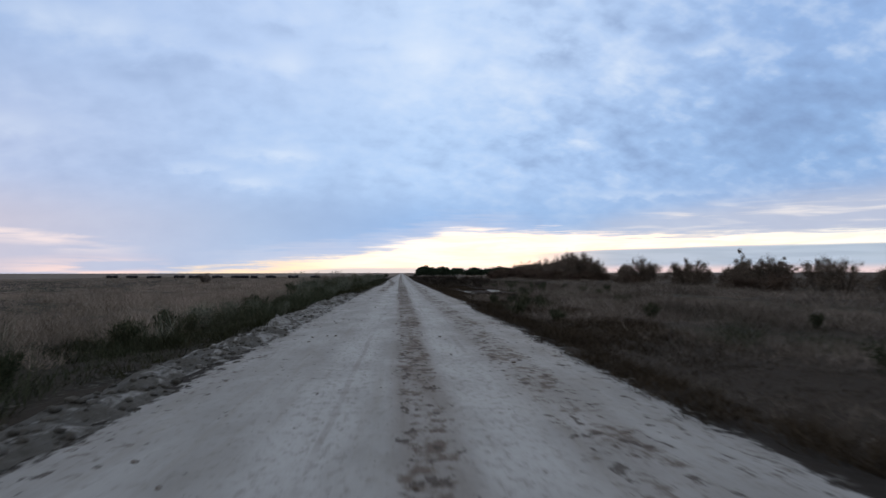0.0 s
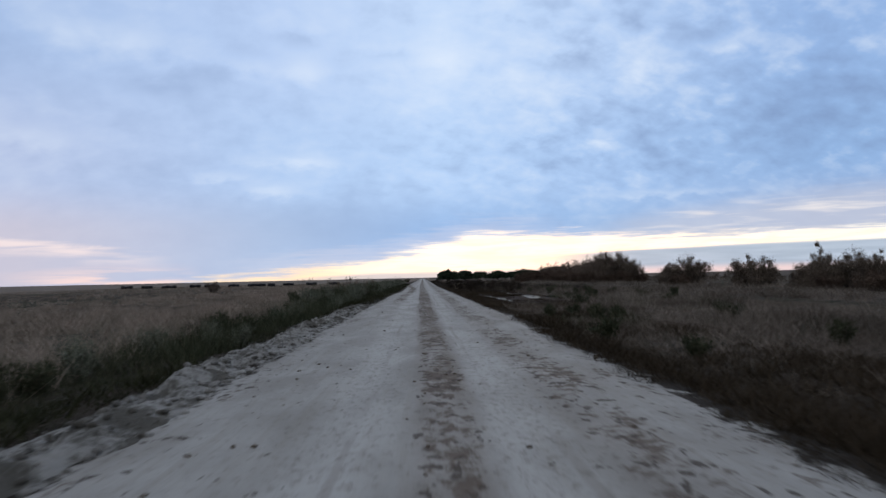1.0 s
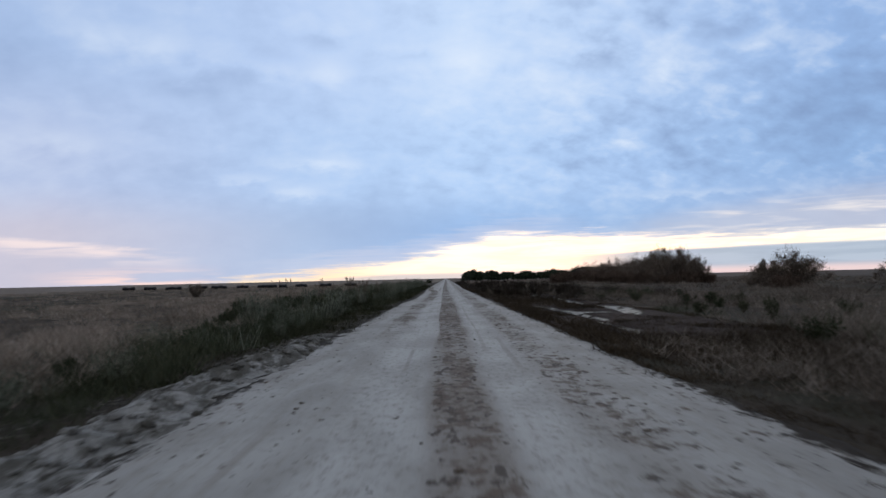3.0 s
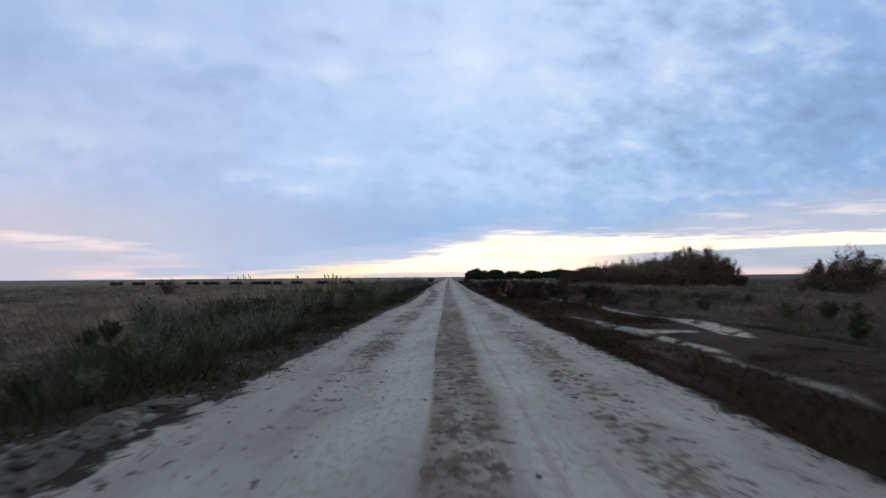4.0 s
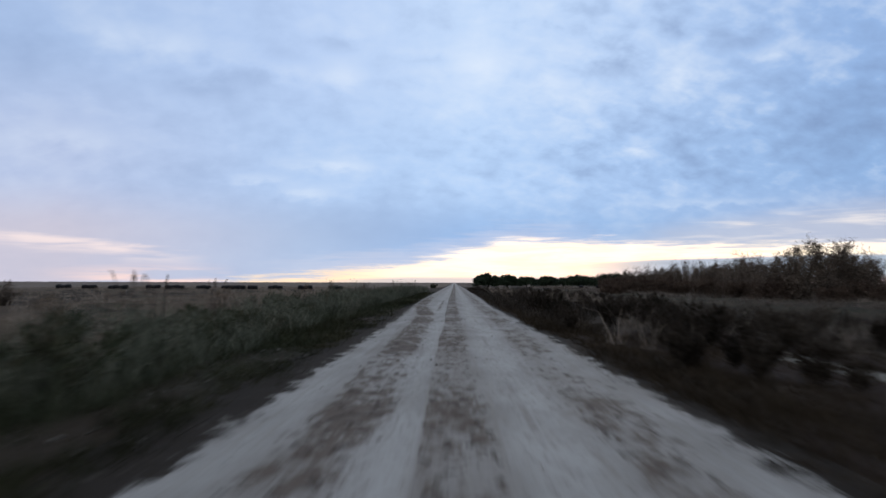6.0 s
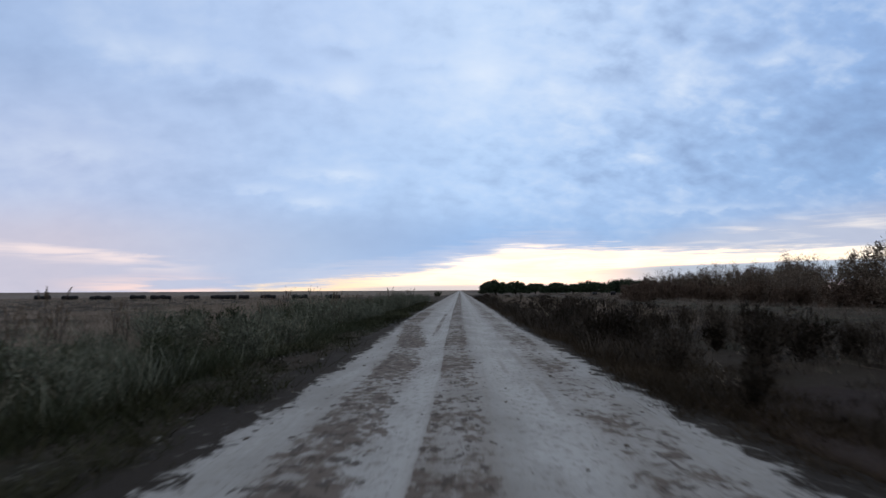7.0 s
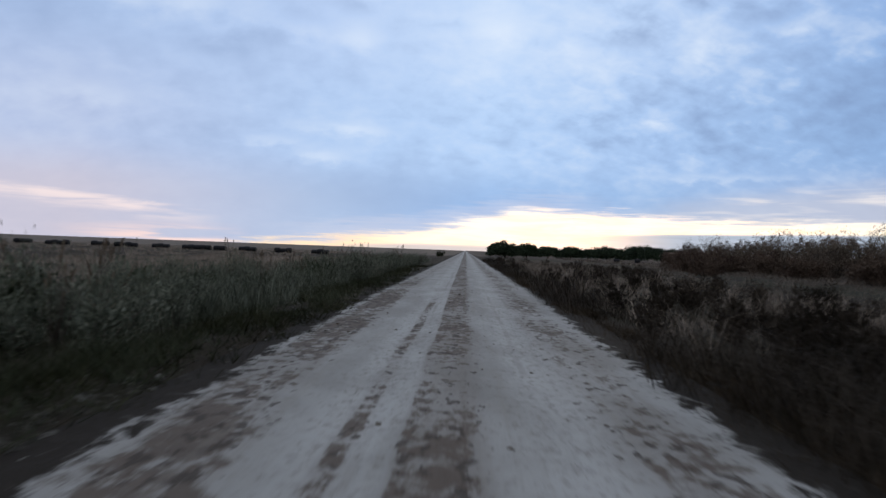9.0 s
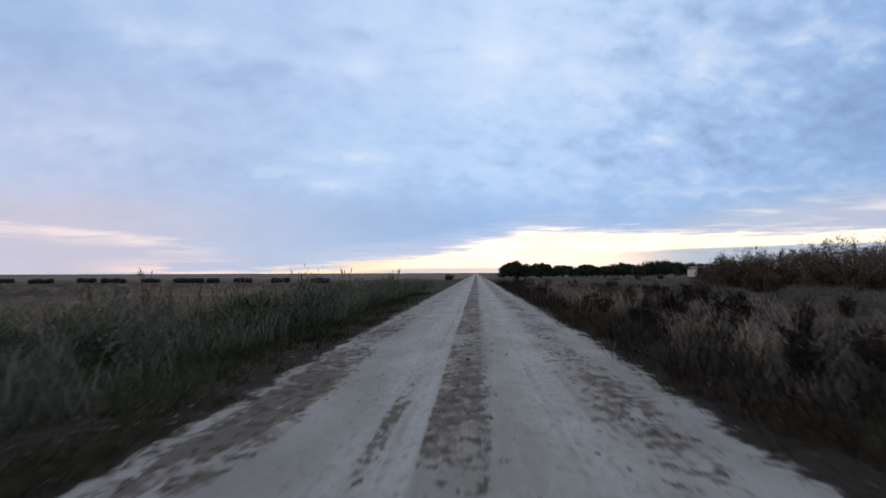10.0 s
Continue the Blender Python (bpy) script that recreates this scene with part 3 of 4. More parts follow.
def road_height(x, y):
    edge_l = -3.0 + 0.4 * (rough(y * 0.5 + 3, y * 0 + 1.5, 71, 3) - 0.5)
    edge_r = 3.35 - 0.3 * ease(y, 30, 44) - 0.3 * ease(y, 92, 108) + 0.4 * (rough(y * 0.5 + 9, y * 0 + 7.5, 73, 3) - 0.5)
    z = 0.02 - 0.008 * x * x / 2 + 0.035 * (rough(x * 1.2, y * 0.6, 21) - 0.5) + 0.022 * (rough(x * 5, y * 3, 25, 3) - 0.5)
    for track in (-0.75, 0.85):
        z = z - 0.02 * np.exp(-((x - track) / 0.28) ** 2)
    clumps = np.clip(rough(x * 2.6, y * 1.2, 29) - 0.5, 0, 1) * (np.exp(-((x - 0.05) / 0.35) ** 2) + np.exp(-((x - 1.7) / 0.4) ** 2) + 0.5 * np.exp(-((x + 1.5) / 0.4) ** 2))
    z = z + 0.10 * clumps
    return z - 0.05 * ease(np.abs(x), 2.3, 3.0) - 0.3 * ease(x, edge_r - 0.1, edge_r + 0.5) - 0.3 * ease(-x, -edge_l - 0.1, -edge_l + 0.5)


road = sheet("road", np.linspace(-3.6, 3.6, 76), spread(np.linspace(-6, 142, 760), np.linspace(130, 300, 120), np.geomspace(300, 2500, 40)), road_height, ROAD)
tagged(road, "straight pale dirt road with brown mud crumbs between the wheel tracks", "road", kind="structure")

lane = sheet("mud_lane", np.linspace(3.0, 9.3, 64), np.linspace(45, 98, 350),
             lambda x, y: surface(x, y) + 0.05 * (rough(x * 2.2, y * 1.1, 83) - 0.5) - 0.06 * (1 - ease(y, 45, 48)) - 0.12 * ease(y, 92, 98) - 0.1 * (1 - ease(x, 3.0, 3.25)) - 0.06 * ease(x, 8.8, 9.3), MUD)
tagged(lane, "dark red-brown muddy lane with pale silt in its wheel ruts", "mud", kind="structure")


def bank_height(x, y):
    edge = ease(x, -4.1, -3.5) * (1 - ease(x, -2.6, -2.0))
    ends = ease(y, -9, -4) * (1 - ease(y, 40, 54))
    ridge = np.exp(-((x + 3.2 + 0.18 * np.sin(y * 0.7)) / 0.48) ** 2)
    # heaps left by the grader's blade, parted by gullies that run askew to the road
    heaps = 1 - np.abs(2 * rough(x * 0.9 + y * 0.55, y * 0.9 - x * 0.5, 33, 3) - 1) * 2.2
    lumps = np.clip(heaps, 0, 1)
    ridge = ridge * (0.5 + 0.5 * ease(y, 9, 20))
    z = np.minimum(terrain(x, y), -0.1) - 0.11 + (0.12 + 0.20 * ridge * (0.15 + 0.95 * lumps) + 0.11 * (rough(x * 4.0, y * 3.0, 37, 3) - 0.4)) * edge * ends
    return z


bank = sheet("gravel_windrow", np.linspace(-4.5, -1.9, 54), np.linspace(-10, 58, 600), bank_height, GRAVEL)
tagged(bank, "low lumpy windrow of pale gravel along the road edge", "gravel", kind="stuff")


def lump(rnd, size, flat=0.7):
    bm = bmesh.new()
    bmesh.ops.create_icosphere(bm, subdivisions=1, radius=size)
    ax = (rnd.uniform(0.7, 1.3), rnd.uniform(0.7, 1.3), rnd.uniform(0.6, 1.0) * flat)
    turn = Euler((rnd.uniform(-0.3, 0.3), rnd.uniform(-0.3, 0.3), rnd.uniform(0, 6.28))).to_matrix()
    for v in bm.verts:
        s = rnd.uniform(0.78, 1.18)
        v.co = turn @ Vector((v.co.x * ax[0] * s, v.co.y * ax[1] * s, v.co.z * ax[2] * s))
    co = np.array([v.co[:] for v in bm.verts])
    fa = np.array([[v.index for v in f.verts] for f in bm.faces])
    bm.free()
    return co, fa


def lumps(name, spots, mat, label, category, seed, flat=0.7):
    rnd = random.Random(seed)
    kinds = [lump(rnd, 1.0, flat) for _ in range(14)]
    vs, fs, base = [], [], 0
    for x, y, z, s in spots:
        co, fa = rnd.choice(kinds)
        a = rnd.uniform(0, 6.28)
        c, d = math.cos(a), math.sin(a)
        q = co * s
        vs.append(np.stack((q[:, 0] * c - q[:, 1] * d + x, q[:, 0] * d + q[:, 1] * c + y, q[:, 2] + z), -1))
        fs.append(fa + base)
        base += len(co)
    fs = np.concatenate(fs)
    ob = new(name, fast_mesh(name, np.concatenate(vs), fs.ravel(), np.full(len(fs), 3), mat, False))
    return tagged(ob, label, category, kind="stuff")


rnd = random.Random(11)
spots = []
for _ in range(3000):
    x, y = rnd.gauss(-3.1, 0.5), rnd.uniform(-6, 46)
    if -4.2 < x < -2.2:
        s = 0.014 + 0.065 * rnd.random() ** 3.2
        spots.append((x, y, float(bank_height(np.array(x), np.array(y))) + s * 0.25, s))
lumps("windrow_stones", spots, GRAVEL, "loose pale stones and clods on the gravel windrow", "stones", 12)
spots = []
for _ in range(700):
    y = rnd.uniform(0, 130)
    x = rnd.choice((rnd.gauss(0.1, 0.3), rnd.gauss(1.7, 0.35), rnd.gauss(-1.6, 0.5), rnd.uniform(-2.5, 2.5)))
    if abs(x) < 2.6:
        s = 0.008 + 0.032 * rnd.random() ** 3
        spots.append((x, y, float(road_height(np.array(x), np.array(y))) + s * 0.2, s))
lumps("road_clods", spots, CLOD, "small dark clods of earth scattered on the road", "clods", 13, 0.5)
spots = []
for _ in range(2200):
    y = rnd.uniform(40, 135)
    x = -(2.45 + 2.0 * rnd.random() ** 1.5)
    s = 0.015 + 0.045 * rnd.random() ** 3
    spots.append((x, y, float(terrain(x, y)) + s * 0.2, s))
lumps("verge_stones", spots, GRAVEL, "pale stones strewn along the grassy road verge", "stones", 14, 0.6)


# ---- grass ----
def blades(name, x, y, high, lean, width, mat, label, category, seed, foot=0.0, plain_blade=False):
    """Grass as one mesh of bent, tapering blades rooted at x, y on the land."""
    g = np.random.default_rng(seed)
    n = len(x)
    a = g.uniform(0, 2 * np.pi, n)
    dx, dy = np.cos(a), np.sin(a)
    b = g.uniform(0, 2 * np.pi, n)
    wx, wy = np.cos(b) * width / 2, np.sin(b) * width / 2
    z = surface(x, y) - 0.03 + foot
    off = high * lean
    v = np.empty((n, 5, 3))
    v[:, 0] = np.stack((x - wx, y - wy, z), -1)
    v[:, 1] = np.stack((x + wx, y + wy, z), -1)
    mx, my, mz = x + dx * off * 0.3, y + dy * off * 0.3, z + high * 0.6
    v[:, 2] = np.stack((mx + wx * 0.8, my + wy * 0.8, mz), -1)
    v[:, 3] = np.stack((mx - wx * 0.8, my - wy * 0.8, mz), -1)
    v[:, 4] = np.stack((x + dx * off, y + dy * off, z + high * (1 - 0.25 * lean)), -1)
    if plain_blade:
        v = v[:, [0, 1, 4]]
        ob = new(name, fast_mesh(name, v.reshape(-1, 3), np.arange(3 * n), np.full(n, 3), mat))
        return tagged(ob, label, category, kind="stuff")
    i = np.arange(n)[:, None] * 5
    loops = np.concatenate((i + 0, i + 1, i + 2, i + 3, i + 3, i + 2, i + 4), 1).ravel()
    sizes = np.tile([4, 3], n)
    ob = new(name, fast_mesh(name, v.reshape(-1, 3), loops, sizes, mat))
    return tagged(ob, label, category, kind="stuff")


def tufts(g, cx, cy, count, radius):
    """Blade roots round tuft centres."""
    r = np.repeat(np.arange(len(cx)), count)
    a, d = g.uniform(0, 2 * np.pi, len(r)), np.sqrt(g.random(len(r)))
    rad = np.repeat(np.broadcast_to(radius, len(cx)), count)
    return cx[r] + np.cos(a) * d * rad, cy[r] + np.sin(a) * d * rad, r


def field(name, n, x0, x1, y0, y1, count, radius, high, width, mat, label, seed, keep=None, lean=(0.4, 1.3), falloff=1.0, plain_blade=False, foot=0.0):
    g = np.random.default_rng(seed)
    u = g.random(n) ** falloff
    cx, cy = x0 + (x1 - x0) * u, g.uniform(y0, y1, n)
    if keep is not None:
        ok = g.random(n) < keep(cx, cy)
        cx, cy = cx[ok], cy[ok]
    size = (0.3 + 1.35 * ease(rough(cx * 0.33, cy * 0.25, seed + 3, 3), 0.3, 0.72)) * np.exp(g.normal(0, 0.28, len(cx)))
    size = np.minimum(size, 1.75)
    x, y, r = tufts(g, cx, cy, count, radius)
    h = high * size[r] * g.uniform(0.45, 1.15, len(r))
    return blades(name, x, y, h, g.uniform(*lean, len(r)), width * g.uniform(0.6, 1.3, len(r)), mat, label, "grass", seed + 1, foot, plain_blade)


def patchy(scale, lo, hi, seed):
    return lambda x, y: ease(rough(x * scale, y * scale * 0.7, seed, 3), lo, hi)


def both(a, b):
    return lambda x, y: a(x, y) * b(x, y)


def stretch(lo, hi, soft_edge=5.0):
    return lambda x, y: ease(y, lo - soft_edge, lo + soft_edge) * (1 - ease(y, hi - soft_edge, hi + soft_edge))


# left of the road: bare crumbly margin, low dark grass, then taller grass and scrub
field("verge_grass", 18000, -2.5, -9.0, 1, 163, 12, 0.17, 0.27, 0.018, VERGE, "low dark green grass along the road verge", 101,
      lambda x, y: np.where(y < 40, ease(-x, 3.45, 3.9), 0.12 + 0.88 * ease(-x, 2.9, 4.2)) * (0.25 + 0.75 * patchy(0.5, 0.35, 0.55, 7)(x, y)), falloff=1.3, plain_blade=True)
field("tall_verge_grass", 7200, -3.9, -9.5, 1, 163, 24, 0.3, 0.58, 0.012, OLIVE, "tall dark green grass along the road verge", 105,
      both(patchy(0.3, 0.3, 0.6, 6), lambda x, y: ease(-x, 3.9, 4.6) * (1 - ease(-x, 5.6, 7.5 + 2.0 * ease(y, 55, 75))) * (1 - 0.75 * ease(y, 108, 122))), (0.3, 0.9), plain_blade=True)
field("field_grass", 9000, -6.0, -13.0, 2, 190, 14, 0.22, 0.62, 0.012, STRAW, "tall dry straw-brown grass on the open marsh", 111, both(patchy(0.18, 0.2, 0.5, 8), lambda x, y: 0.12 + 0.88 * ease(-x, 5.6, 7.5 + 2.5 * ease(y, 50, 70))), falloff=1.0, plain_blade=True)
field("field_grass", 14000, -12.5, -32.0, 2, 200, 13, 0.3, 0.52, 0.02, STRAW, "tall dry straw-brown grass on the open marsh", 115, lambda x, y: 0.35 + 0.65 * patchy(0.12, 0.25, 0.55, 28)(x, y), falloff=1.2, plain_blade=True)
field("field_grass", 9000, -30.0, -120.0, 20, 330, 12, 0.55, 0.34, 0.06, STRAW, "tall dry straw-brown grass on the open marsh", 121, None, falloff=1.2, plain_blade=True)
field("sage_scrub", 1500, -4.4, -9.5, 112, 190, 40, 0.42, 0.7, 0.012, SAGE, "soft grey-green scrub clumps beside the road", 135,
      both(patchy(0.3, 0.35, 0.55, 12), lambda x, y: ease(-x, 4.3, 5.0)), (0.4, 1.0), 1.2)
field("sage_scrub", 2300, -4.6, -12.0, 4, 188, 40, 0.42, 0.66, 0.012, SAGE, "soft grey-green scrub clumps beside the road", 131,
      both(patchy(0.22, 0.40, 0.62, 9), lambda x, y: (0.12 + 0.88 * ease(y, 46, 66)) * (1 - 0.6 * ease(-x, 8, 11))), (0.5, 1.2), 1.3)
field("margin_tufts", 5200, -2.25, -3.6, 52, 140, 10, 0.11, 0.17, 0.011, VERGE, "small dark tufts creeping onto the road margin", 141,
      both(patchy(1.1, 0.42, 0.6, 31), lambda x, y: ease(-x, 2.2, 2.9)), (0.5, 1.4), plain_blade=True, foot=0.05)
field("low_grass", 4800, -2.9, -4.8, 66, 142, 10, 0.16, 0.24, 0.012, OLIVE, "low dark green grass thinning out towards the road", 147,
      both(patchy(0.8, 0.38, 0.58, 34), lambda x, y: 0.15 + 0.85 * ease(-x, 2.9, 4.0)), (0.5, 1.4), plain_blade=True, foot=0.04)
# right of the road
field("margin_tufts", 6000, 2.55, 3.8, 1, 78, 10, 0.12, 0.17, 0.012, STUBBLE, "small dark tufts creeping onto the road margin", 143,
      both(patchy(1.0, 0.34, 0.54, 32), lambda x, y: ease(x, 2.55, 3.1)), (0.5, 1.4), plain_blade=True, foot=0.04)
field("margin_tufts", 5600, 2.05, 3.2, 74, 140, 10, 0.10, 0.14, 0.011, STUBBLE, "small dark tufts creeping onto the road margin", 145,
      both(patchy(1.1, 0.42, 0.6, 33), lambda x, y: ease(x, 2.05, 2.6)), (0.5, 1.4), plain_blade=True, foot=0.05)
field("verge_grass", 9000, 2.7, 7.5, 1, 52, 12, 0.16, 0.24, 0.016, STUBBLE, "low red-brown grass along the road verge", 201, lambda x, y: ease(x, 3.0, 3.5) * (0.3 + 0.7 * patchy(0.4, 0.3, 0.6, 17)(x, y)), falloff=1.2, plain_blade=True)
field("low_grass", 9000, 3.6, 17.0, 1, 50, 11, 0.2, 0.26, 0.014, DUSKY, "low dull brown grass covering the marsh", 205,
      lambda x, y: ease(x, 3.6, 5.0) * (1 - ease(y, 40, 48) * (1 - ease(x, 8.5, 9.6))), (0.5, 1.4), plain_blade=True)
field("field_grass", 8500, 5.2, 13.0, 2, 190, 14, 0.22, 0.55, 0.012, DUSKY, "dry grey-brown grass on the open marsh", 211,
      both(patchy(0.18, 0.25, 0.55, 18), lambda x, y: (1 - ease(y, 38, 46) * (1 - ease(y, 84, 94)) * (1 - ease(x, 8.2, 9.6))) * (0.2 + 0.8 * ease(x, 5.5, 8.0)) * (1 - 0.8 * ease(y, 78, 96))), plain_blade=True)
field("field_grass", 12000, 12.5, 30.0, 2, 200, 13, 0.3, 0.5, 0.02, DUSKY, "dry grey-brown grass on the open marsh", 215, lambda x, y: (0.35 + 0.65 * patchy(0.12, 0.25, 0.55, 29)(x, y)) * (1 - 0.75 * ease(y, 80, 100)), falloff=1.1, plain_blade=True)
field("field_grass", 6500, 28.0, 95.0, 20, 330, 12, 0.5, 0.42, 0.06, DUSKY, "dry grey-brown grass on the open marsh", 221, None, falloff=1.3, plain_blade=True)
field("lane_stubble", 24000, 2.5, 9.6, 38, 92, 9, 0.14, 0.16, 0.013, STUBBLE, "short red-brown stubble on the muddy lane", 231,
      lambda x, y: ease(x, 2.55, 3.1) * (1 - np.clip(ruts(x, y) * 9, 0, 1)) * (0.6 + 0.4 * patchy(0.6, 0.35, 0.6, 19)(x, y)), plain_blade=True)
field("dark_scrub", 900, 4.2, 18.0, 4, 80, 40, 0.45, 0.5, 0.013, OLIVE, "dark scrub clumps in the dry grass", 241,
      both(patchy(0.22, 0.5, 0.68, 20), lambda x, y: 1 - ease(y, 38, 46) * (1 - ease(x, 8.5, 10))), (0.5, 1.1), 1.2, plain_blade=True)
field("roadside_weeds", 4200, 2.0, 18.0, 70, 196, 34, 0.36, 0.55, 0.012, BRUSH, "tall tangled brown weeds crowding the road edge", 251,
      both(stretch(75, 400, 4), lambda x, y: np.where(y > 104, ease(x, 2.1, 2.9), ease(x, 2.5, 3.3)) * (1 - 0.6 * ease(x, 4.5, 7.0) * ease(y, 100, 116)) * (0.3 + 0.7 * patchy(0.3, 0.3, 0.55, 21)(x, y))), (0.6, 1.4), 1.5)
field("straw_tufts", 3600, 3.9, 11.5, 86, 200, 14, 0.24, 0.72, 0.012, STRAW, "pale straw tufts among the brown weeds", 261, both(patchy(0.3, 0.42, 0.58, 23), lambda x, y: np.maximum(0.05, 0.75 * ease(y, 115, 126))), falloff=1.2)
field("verge_grass", 11000, 2.0, 4.8, 78, 200, 12, 0.13, 0.22, 0.012, STUBBLE, "low red-brown grass along the road verge", 271, lambda x, y: np.where(y > 104, ease(x, 2.1, 2.5), ease(x, 2.3, 2.8)) * (0.3 + 0.7 * patchy(0.6, 0.35, 0.55, 24)(x, y)), falloff=1.4, plain_blade=True)


# ---- shrubs and trees ----
def part(name, me, parent, label=""):
    ob = new(name, me)
    ob.parent = parent
    return tagged(ob, label)


def limb(path, radii, sides=6):
    """A tapering bent tube through points, as corner list and faces."""
    vs, fs = [], []
    for i, (p, r) in enumerate(zip(path, radii)):
        d = (path[min(i + 1, len(path) - 1)] - path[max(i - 1, 0)]).normalized()
        u = d.orthogonal().normalized()
        w = d.cross(u)
        for j in range(sides):
            a = 2 * math.pi * j / sides
            vs.append(p + (u * math.cos(a) + w * math.sin(a)) * r)
    for i in range(len(path) - 1):
        for j in range(sides):
            a, b = i * sides + j, i * sides + (j + 1) % sides
            fs.append((a, b, b + sides, a + sides))
    fs.append(tuple(range(sides))[::-1])
    fs.append(tuple((len(path) - 1) * sides + j for j in range(sides)))
    return vs, fs


def join(pieces):
    vs, fs = [], []
    for v, f in pieces:
        base = len(vs)
        vs += [tuple(p) for p in v]
        fs += [tuple(i + base for i in face) for face in f]
    return vs, fs


def sprays(g, centres, radii, n, size, upward, mat, name, plumes=0.0, slim=0.2):
    """Many small leafy sprays in and round a set of clumps; a share of them long thin plumes."""
    c = g.integers(0, len(centres), n)
    d = g.normal(size=(n, 3))
    d /= np.linalg.norm(d, axis=1)[:, None]
    r = g.random(n) ** 0.5
    long = g.random(n) < plumes
    d[:, 2] = np.where(long, np.abs(d[:, 2]) + 0.3, d[:, 2])
    r = np.where(long, 0.65 + 0.45 * r, r)
    p = centres[c] + d * radii[c] * r[:, None]
    p[:, 2] = np.maximum(p[:, 2], 0.05)
    way = d * np.array([1, 1, 0.4]) + g.normal(size=(n, 3)) * 0.45
    way[:, 2] += upward + long * 1.2
    way /= np.linalg.norm(way, axis=1)[:, None]
    side = np.cross(way, g.normal(size=(n, 3)))
    side /= np.linalg.norm(side, axis=1)[:, None] + 1e-6
    ln = size * (g.uniform(0.5, 1.5, n) * np.where(long, 2.1, 2.3 - 1.5 * r))[:, None]
    wd = ln * (g.uniform(0.65, 1.5, n) * slim * np.where(long, 0.45, 1.0))[:, None]
    v = np.stack((p - way * ln * 0.4, p + side * wd, p + way * ln * 0.6, p - side * wd), 1)
    i = np.arange(n)[:, None] * 4
    return fast_mesh(name, v.reshape(-1, 3), np.concatenate((i, i + 1, i + 2, i + 3), 1).ravel(), np.full(n, 4), mat)


def tamarisk(seed, wide, high, mat, spire=0.0, n=28000):
    """A many-stemmed shrub with feathery upright sprays; stands at the origin."""
    rnd, g = random.Random(seed), np.random.default_rng(seed)
    root = new("tamarisk_shrub")
    pieces, cs, rs = [], [], []
    stems = 16 + int(wide * 1.5)
    for i in range(stems):
        a = rnd.uniform(0, 6.28)
        out = wide * 0.5 * math.sqrt(rnd.random()) * 0.95
        top = high * rnd.uniform(0.55, 1.06) * (1 - 0.36 * (out / (wide * 0.5)) ** 2)
        if spire and i == 0:
            a, out, top = 0.0, 0.1, high + spire
        foot = Vector((math.cos(a) * out * 0.3, math.sin(a) * out * 0.3, -0.1))
        tip = Vector((math.cos(a) * out, math.sin(a) * out, top))
        bend = foot.lerp(tip, 0.5) + Vector((rnd.uniform(-0.2, 0.2), rnd.uniform(-0.2, 0.2), 0.12 * high))
        pieces.append(limb([foot, bend, tip], [0.06, 0.035, 0.01], 5))
        for f in (0.35, 0.6, 0.8, 1.0):
            p = foot.lerp(bend, f * 2) if f < 0.5 else bend.lerp(tip, f * 2 - 1)
            cs.append((p.x + rnd.uniform(-0.3, 0.3), p.y + rnd.uniform(-0.3, 0.3), p.z))
            s = wide * rnd.uniform(0.07, 0.14) * (0.75 if f == 1.0 else 1)
            if spire and i == 0 and f >= 0.8:
                s *= 0.6
            rs.append((s, s, s * rnd.uniform(0.9, 1.4)))
    for _ in range(int(wide * 6)):
        a, d = rnd.uniform(0, 6.28), wide * 0.54 * math.sqrt(rnd.random())
        cs.append((math.cos(a) * d, math.sin(a) * d, high * rnd.uniform(0.04, 0.40)))
        s = wide * rnd.uniform(0.07, 0.13)
        rs.append((s, s, s))
    vs, fs = join(pieces)
    part("woody_base", mesh_of("woody_base", vs, fs, BARK), root)
    part("crown", sprays(g, np.array(cs), np.array(rs), n, 0.085 if n > 12000 else 0.12, 0.6, mat, "crown", 0.10, 0.19), root)
    return root


def stone_pine(seed, wide, high):
    """A low broad pine: short trunk, forking limbs, flat dome of needle clumps."""
    rnd, g = random.Random(seed), np.random.default_rng(seed)
    root = new("stone_pine")
    fork = Vector((rnd.uniform(-0.2, 0.2), rnd.uniform(-0.2, 0.2), high * 0.42))
    vs, fs = limb([Vector((0, 0, -0.2)), Vector((0.08, 0.05, high * 0.2)), fork], [0.28, 0.22, 0.18], 8)
    part("trunk", mesh_of("trunk", vs, fs, BARK), root)
    pieces, cs, rs = [], [], []
    for i in range(11):
        a, d = 6.283 * i / 11 + rnd.uniform(-0.3, 0.3), wide * 0.5 * rnd.uniform(0.25, 0.8)
        tip = Vector((math.cos(a) * d, math.sin(a) * d, high * (0.80 - 0.22 * (d / (wide * 0.5)) ** 2)))
        pieces.append(limb([fork, fork.lerp(tip, 0.5) + Vector((0, 0, 0.15)), tip], [0.11, 0.07, 0.03], 5))
    vs, fs = join(pieces)
    part("branching", mesh_of("branching", vs, fs, BARK), root)
    for _ in range(130):
        a, d = rnd.uniform(0, 6.28), math.sqrt(rnd.random())
        dome = math.sqrt(max(0.0, 1 - d * d * 0.9))
        s = wide * rnd.uniform(0.07, 0.12)
        cs.append((math.cos(a) * d * wide * 0.46, math.sin(a) * d * wide * 0.46, high * (0.06 + 0.84 * dome ** 0.6 * rnd.uniform(0.2, 1.0))))
        rs.append((s, s, s * 0.8))
    part("crown", sprays(g, np.array(cs), np.array(rs), int(170 * wide * high), 0.42, 0.3, NEEDLE, "crown"), root)
    return root


